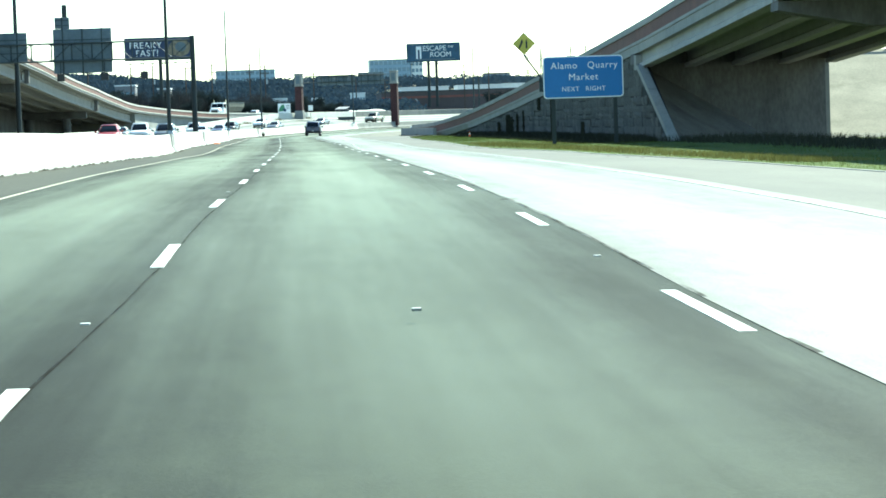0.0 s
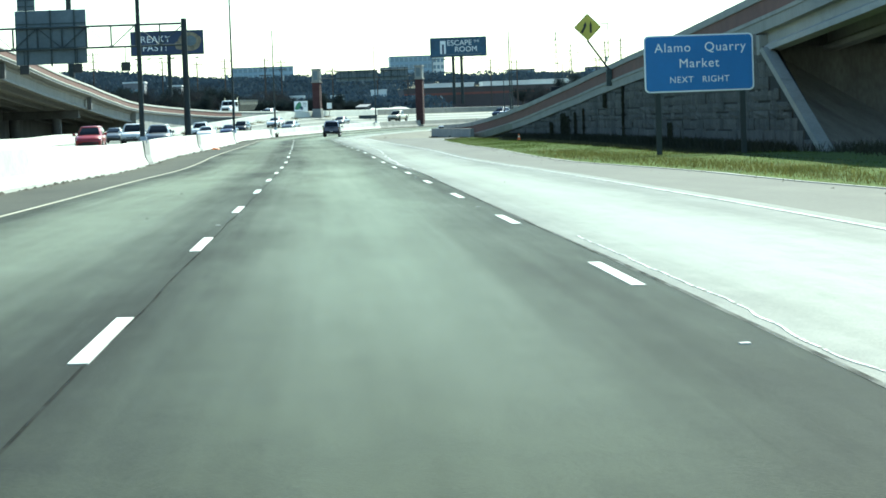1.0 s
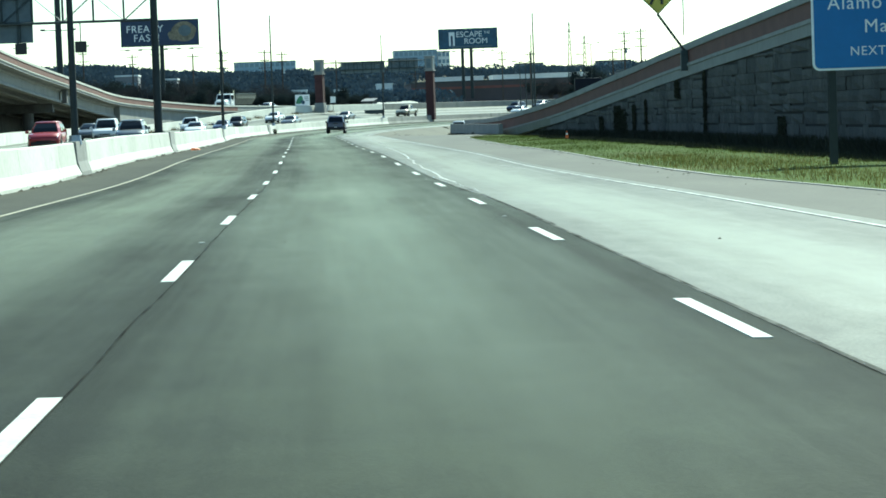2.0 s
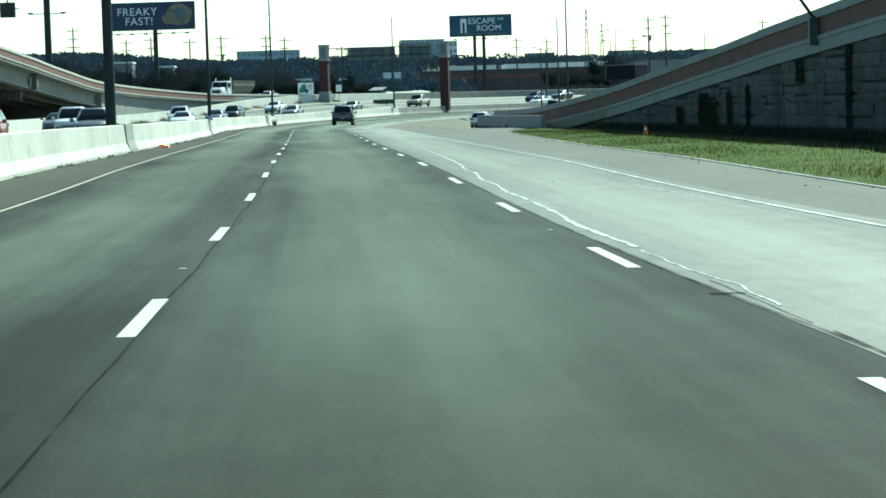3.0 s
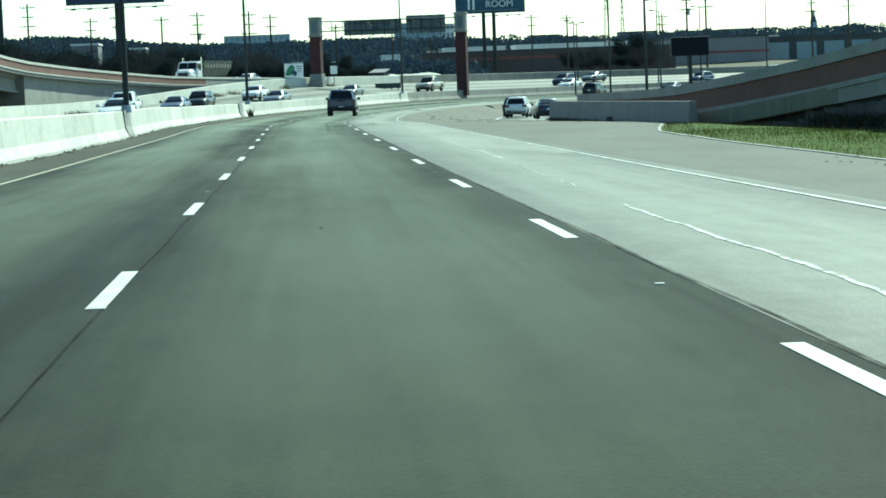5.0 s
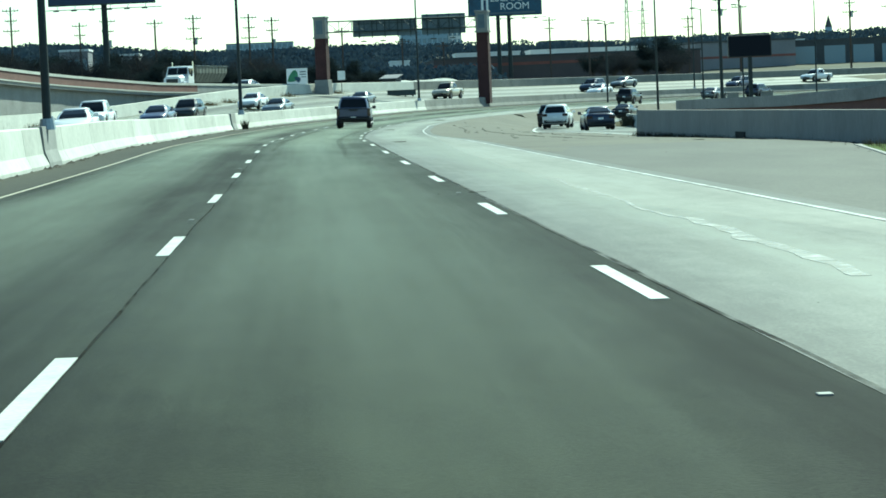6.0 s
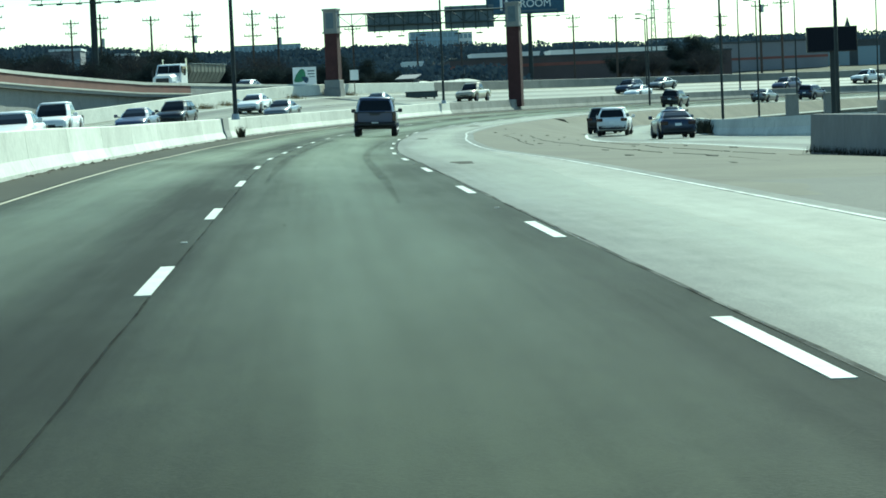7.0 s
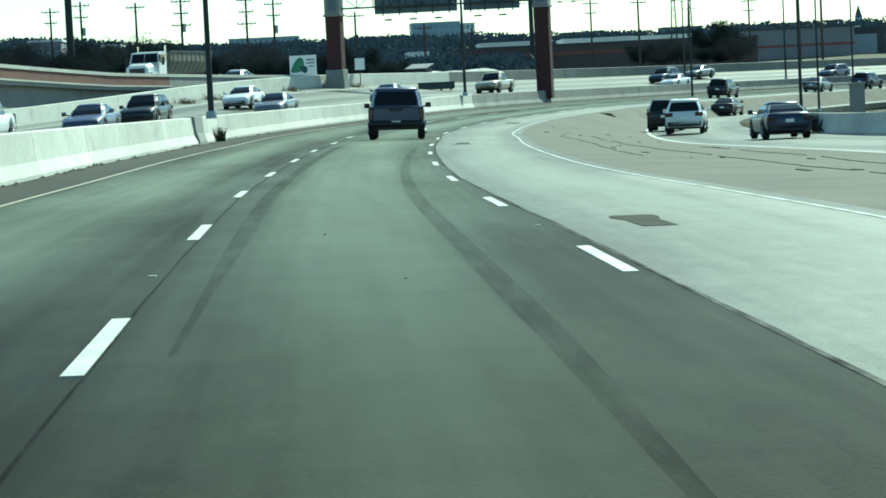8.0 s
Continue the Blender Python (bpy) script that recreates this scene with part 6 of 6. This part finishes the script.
# exit road
vehicle("suv", "suv", PAINT["white"], pose(17.1, 349.0, -1.17, 0, 0, -11), "white sport utility car on the exit road", "car")
vehicle("suv", "suv", PAINT["black"], pose(17.9, 361.5, -1.2, 0, 0, -13), "black sport utility car on the exit road", "car")
vehicle("sedan", "sedan", PAINT["navy"], pose(17.1, 323.6, -1.06, 0, 0, -1), "dark blue sedan on the exit road", "car")
vehicle("sedan", "sedan", PAINT["black"], pose(31.2, 424.0, -1.4, 0, 0, -20), "black sedan far along the exit road", "car")

# main carriageway round the bend
vehicle("suv", "suv", PAINT["black"], on_road(450, 2.6), "black sport utility car rounding the bend", "car")
vehicle("sedan", "sedan", PAINT["grey"], on_road(480, 3.3), "silver-grey sedan rounding the bend", "car")
vehicle("suv", "suv", PAINT["navy"], on_road(495, 3.3), "dark blue sport utility car far round the bend", "car")

# oncoming carriageway
for s, off, shape, col, lab in ((193, -15.6, "suv", "red", "red sport utility car in oncoming traffic"), (206, -11.6, "suv", "grey", "grey sport utility car in oncoming traffic"), (236, -15.4, "pickup", "white", "white pickup truck in oncoming traffic"),
                                (262, -19.0, "sedan", "grey", "grey sedan in oncoming traffic"), (286, -11.7, "sedan", "white", "white sedan in oncoming traffic"), (320, -15.4, "pickup", "white", "large white pickup in oncoming traffic"),
                                (335, -14.0, "sedan", "silver", "silver-blue sedan in oncoming traffic"), (353, -15.3, "suv", "black", "black sport utility car in oncoming traffic"), (372, -12.6, "sedan", "grey", "grey sedan in oncoming traffic"),
                                (384, -17.6, "sedan", "white", "white sedan with roof sign in oncoming traffic"), (403, -12.4, "sedan", "grey", "grey sedan in oncoming traffic"), (437, -14.0, "pickup", "tan", "champagne pickup in oncoming traffic"), (480, -11.5, "sedan", "white", "white sedan in oncoming traffic"),
                                (486, -15.2, "suv", "navy", "dark blue sport utility car in oncoming traffic"), (500, -18.2, "sedan", "grey", "grey sedan in oncoming traffic"), (520, -12.5, "suv", "silver", "silver sport utility car in oncoming traffic"), (545, -16.5, "pickup", "white", "white pickup in oncoming traffic")):
    vehicle(shape if shape != "pickup" else "pickup_truck", shape, PAINT[col], on_road(s, off, 0.022, 180), lab, "pickup truck" if shape == "pickup" else "car", "oncoming traffic")
vehicle("sedan", "sedan", PAINT["white"], pose(*(at(415, -28.2)[:2]), lramp(415)[1] - 0.85, 0, 0, 180 - heading(415)), "white sedan coming down the ramp", "car")


# ---- tipper truck on the ramp ----
def tipper(m):
    g = empty("tipper_truck", m, label="white tractor pulling a long grey tipper trailer down the ramp", category="truck")
    bm = bmesh.new()
    loft(bm, [[(-0.85, 5.2, 0.75), (0.85, 5.2, 0.75), (0.8, 5.2, 1.55), (0.6, 5.15, 1.7), (-0.6, 5.15, 1.7), (-0.8, 5.2, 1.55)], [(-0.95, 3.6, 0.75), (0.95, 3.6, 0.75), (0.92, 3.6, 1.7), (0.7, 3.6, 1.92), (-0.7, 3.6, 1.92), (-0.92, 3.6, 1.7)]])
    part("bonnet", bm, PAINT["white"], g)
    bm = bmesh.new()
    loft(bm, [[(-1.1, 3.62, 0.9), (1.1, 3.62, 0.9), (1.1, 3.6, 1.85), (0.98, 3.3, 2.62), (-0.98, 3.3, 2.62), (-1.1, 3.6, 1.85)], [(-1.12, 2.0, 0.9), (1.12, 2.0, 0.9), (1.12, 2.0, 1.85), (1.02, 2.0, 2.68), (-1.02, 2.0, 2.68), (-1.12, 2.0, 1.85)]])
    part("cab", bm, PAINT["white"], g)
    for x0, x1 in ((-0.96, -0.03), (0.03, 0.96)):
        bm = bmesh.new()
        loft(bm, [[(x0, 3.64, 1.92), (x1, 3.64, 1.92), (x1 * 0.93, 3.38, 2.52), (x0 * 0.93, 3.38, 2.52)], [(x0, 3.5, 1.92), (x1, 3.5, 1.92), (x1 * 0.93, 3.25, 2.52), (x0 * 0.93, 3.25, 2.52)]])
        part("windscreen", bm, M["pane"], g)
    for sx in (-1, 1):
        bm = bmesh.new()
        box(bm, min(sx * 1.03, sx * 1.14), max(sx * 1.03, sx * 1.14), 2.3, 3.35, 1.88, 2.45)
        part("side_window", bm, M["pane"], g)
        bm = bmesh.new()
        ring = [(4.4 + 0.68 * math.cos(a_), 0.55 + 0.68 * math.sin(a_)) for a_ in np.linspace(0, math.pi, 9)]
        ring += [(4.4 + 0.58 * math.cos(a_), 0.55 + 0.58 * math.sin(a_)) for a_ in np.linspace(math.pi, 0, 9)]
        loft(bm, [[(sx * x, y, z) for y, z in ring] for x in (0.72, 1.18)])
        part("mudguard", bm, PAINT["white"], g)
        bm = bmesh.new()
        box(bm, sx * 0.98 - 0.14, sx * 0.98 + 0.14, 5.0, 5.16, 0.98, 1.22, 0.04)
        part("head_lamp", bm, M["clear_lens"], g)
        bm = bmesh.new()
        rod(bm, (sx * 1.0, 1.85, 1.0), (sx * 1.0, 1.85, 3.1), 0.07, n=10)
        part("exhaust_stack", bm, M["chrome"], g)
        bm = bmesh.new()
        box(bm, sx * 1.36 - 0.09, sx * 1.36 + 0.09, 3.45, 3.52, 1.7, 2.25, 0.03)
        rod(bm, (sx * 1.08, 3.4, 2.2), (sx * 1.34, 3.48, 2.2), 0.02, n=5)
        part("mirror", bm, M["black"], g)
    bm = bmesh.new()
    box(bm, -0.55, 0.55, 5.18, 5.26, 0.85, 1.5, 0.03)
    part("grille", bm, M["black"], g, "dark grille")
    bm = bmesh.new()
    box(bm, -1.15, 1.15, 5.2, 5.42, 0.45, 0.78, 0.05)
    part("front_bumper", bm, M["chrome"], g)
    bm = bmesh.new()
    loft(bm, [[(-0.75, 0.9, 1.15), (0.75, 0.9, 1.15), (1.2, 1.25, 2.0), (1.22, 1.4, 2.62), (-1.22, 1.4, 2.62), (-1.2, 1.25, 2.0)], [(-0.75, -8.0, 1.15), (0.75, -8.0, 1.15), (1.2, -8.4, 2.0), (1.22, -8.6, 2.62), (-1.22, -8.6, 2.62), (-1.2, -8.4, 2.0)]])
    part("tipper_body", bm, M["trailer"], g)
    for k in range(9):
        y = 0.6 - 1.05 * k
        for sx in (-1, 1):
            bm = bmesh.new()
            loft(bm, [[(sx * 0.8, y + dy, 1.2), (sx * 1.24, y + dy, 1.98), (sx * 1.26, y + dy, 2.6), (sx * 1.2, y + dy, 2.6), (sx * 1.16, y + dy, 2.02), (sx * 0.72, y + dy, 1.2)] for dy in (-0.05, 0.05)])
            part("side_rib", bm, M["trailer"], g)
    bm = bmesh.new()
    box(bm, -1.28, 1.28, -8.7, 1.5, 2.6, 2.72, 0.02)
    part("rim_rail", bm, M["darksteel"], g)
    bm = bmesh.new()
    box(bm, -0.45, 0.45, -8.0, 4.6, 0.75, 1.05)
    part("chassis", bm, M["black"], g)
    for y in (4.4, 1.6, 0.4, -6.2, -7.4):
        for sx in (-1, 1):
            bm = bmesh.new()
            rod(bm, (sx * 0.8, y, 0.5), (sx * 1.15, y, 0.5), 0.5, n=20)
            w_ = part("wheel", bm, M["tyre"], g)
            bm = bmesh.new()
            rod(bm, (sx * 1.13, y, 0.5), (sx * 1.18, y, 0.5), 0.28, 0.2, 14)
            part("rim", bm, M["rim"], w_)


p = at(402, -28.8)
tipper(pose(p.x, p.y, lramp(402)[1] - 0.85, 0, 0, 180 - heading(402)))

# ---- small roadside things ----
bm = bmesh.new()
rod(bm, (0, 0, 0.03), (0, 0, 0.7), 0.16, 0.035, 16)
c = tagged(empty("traffic_cone", pose(12.7, 177.0, -0.12) @ Matrix.Scale(0.6, 4)), "orange traffic cone in the weeds by the wall", "traffic cone")
part("cone", bm, M["orange"], c)
bm = bmesh.new()
box(bm, -0.2, 0.2, -0.2, 0.2, 0, 0.05, 0.015)
part("base", bm, M["black"], c)
bm = bmesh.new()
rod(bm, (0, 0, 0.36), (0, 0, 0.5), 0.1, 0.075, 16)
part("collar", bm, M["white"], c)

# low wall, posts and scrub right of the exit road
bm = bmesh.new()
ids = [i for i in range(len(_exit)) if 262 < _exit[i].y < 353]
loft(bm, [[exit_at(i, 3.42, -0.4), exit_at(i, 3.98, -0.4), exit_at(i, 3.98, 0.1), exit_at(i, 3.86, 0.4), exit_at(i, 3.8, 0.86 - 0.2 * (i == ids[-1])), exit_at(i, 3.6, 0.86 - 0.2 * (i == ids[-1])), exit_at(i, 3.54, 0.4), exit_at(i, 3.42, 0.1)] for i in ids])
tagged(part("exit_barrier", bm, M["barrier"]), "low grey concrete wall beside the exit road", "barrier", kind="structure")
bm = bmesh.new()
rings = []
for i in [i for i in range(len(_exit)) if 344 < _exit[i].y < 384]:
    k = (_exit[i].y - 344) / 40
    up = smooth01(k / 0.22) * smooth01((1 - k) / 0.3)
    e = exit_right(i) + 0.15
    rings.append([exit_at(i, e + o, -0.5 if not h else h * up - 0.03 + 0.08 * noise.noise(Vector((o, k * 9, 2)))) for o, h in ((0, 0), (0.05, 0.02), (1.4, 0.22), (3.0, 0.42), (4.6, 0.52), (6.5, 0.42), (9.0, 0.15), (9.6, 0))])
loft(bm, rings)
tagged(part("grass_mound", bm, M["bankgrass"], smooth=True), "dry tan grass bank behind the low exit wall", "bank", kind="structure")


def shrub_spot():
    return 20.35 + rs.normal(0, 0.18), 334.5 + rs.normal(0, 0.8), -1.02


grass_patch("wall_shrub", 420, shrub_spot, 0.25, 0.85, M["dark_grass"], "dark green shrub at the foot of the exit wall", 0.06)
for x, y in ((44.7, 439), (48.6, 440)):
    bm = bmesh.new()
    box(bm, x - 0.58, x + 0.58, y - 0.45, y + 0.45, -2.4, 0.56, 0.05)
    box(bm, x - 0.66, x + 0.66, y - 0.53, y + 0.53, 0.55, 0.68, 0.03)
    tagged(part("concrete_pier", bm, M["concrete"]), "squat grey concrete post on the grass", "post", group="concrete posts")

def scrub_spot():
    s0, o0 = SCRUB[rs.randint(len(SCRUB))]
    q = at(s0 + rs.normal(0, 0.5), o0 + rs.normal(0, 0.35))
    return q.x, q.y, q.z


SCRUB = [(337, -22.7), (341, -22.6), (352, -22.8), (371, -22.7), (388, -22.6), (394, -22.5), (412, -22.5), (425, -22.4)]
grass_patch("barrier_scrub", 1500, scrub_spot, 0.12, 0.5, M["drystalk"], "dry brown scrub growing along the far barrier", 0.05)


def weed_spot():
    q = at(321.5 + rs.normal(0, 0.25), barrier_off(321.5) + 0.42 + rs.normal(0, 0.08))
    return q.x, q.y, q.z


grass_patch("weed_tuft", 260, weed_spot, 0.2, 0.65, M["dark_grass"], "dark green weed growing at the foot of the barrier", 0.04)

for q, r_ in ((at(176.9, -6.5), 0.17),):
    bm = bmesh.new()
    loft(bm, [[(r_ * k * 1.6 * math.cos(a), r_ * k * math.sin(a), zz * (1 + 0.5 * math.sin(3 * a))) for a in np.linspace(0, 2 * math.pi, 12)[:-1]] for k, zz in ((1.0, -0.005), (0.9, 0.05), (0.45, 0.09), (0.1, 0.06))])
    ob = tagged(part("litter", bm, M["orange"]), "crumpled orange-red wrapping on the inner shoulder", "litter")
    ob.matrix_basis = pose(q.x, q.y, q.z + 0.005, 0, 0, 20)

# debris along the barrier foot and on the gore
verts, faces = [], []
rs2 = np.random.RandomState(21)


def clod(p, r):
    b0 = len(verts)
    for dx, dy, dz in ((-1, -1, 0), (1, -0.7, 0), (0.8, 1, 0), (-0.9, 0.8, 0), (0.1, 0, 0.8)):
        verts.append((p.x + dx * r * rs2.uniform(0.6, 1.3), p.y + dy * r * rs2.uniform(0.8, 2.5), p.z + dz * r * rs2.uniform(0.5, 1.1) - 0.01))
    for a, b in ((0, 1), (1, 2), (2, 3), (3, 0)):
        faces.append((b0 + a, b0 + b, b0 + 4))


for i in range(1500):
    s = 20 + 320 * rs2.rand()
    if noise.noise(Vector((s * 0.35, 3, 0))) > -0.05:
        clod(at(s, barrier_off(s) + 0.33 + abs(rs2.normal(0, 0.1))), rs2.uniform(0.02, 0.1))
for i in range(140):
    s = 50 + 200 * rs2.rand()
    clod(at(s, verge_off(s) - abs(rs2.normal(0, 0.5))), rs2.uniform(0.015, 0.05))
for i in range(160):
    s = 262 + 55 * rs2.rand()
    clod(at(s, right_line(s) + 1.0 + 5 * rs2.rand(), -0.1 - 0.02 * (s - 262) * 0.3), rs2.uniform(0.03, 0.09))
for i in range(40):
    s = 40 + 270 * rs2.rand()
    clod(at(s, rs2.uniform(-4.5, 8.0), 0.004), rs2.uniform(0.01, 0.035))
me = bpy.data.meshes.new("debris")
me.from_pydata(verts, [], faces)
me.materials.append(M["dirt"])
tagged(new("debris", me), "grit, clods and litter along the road edges", "debris", kind="stuff")
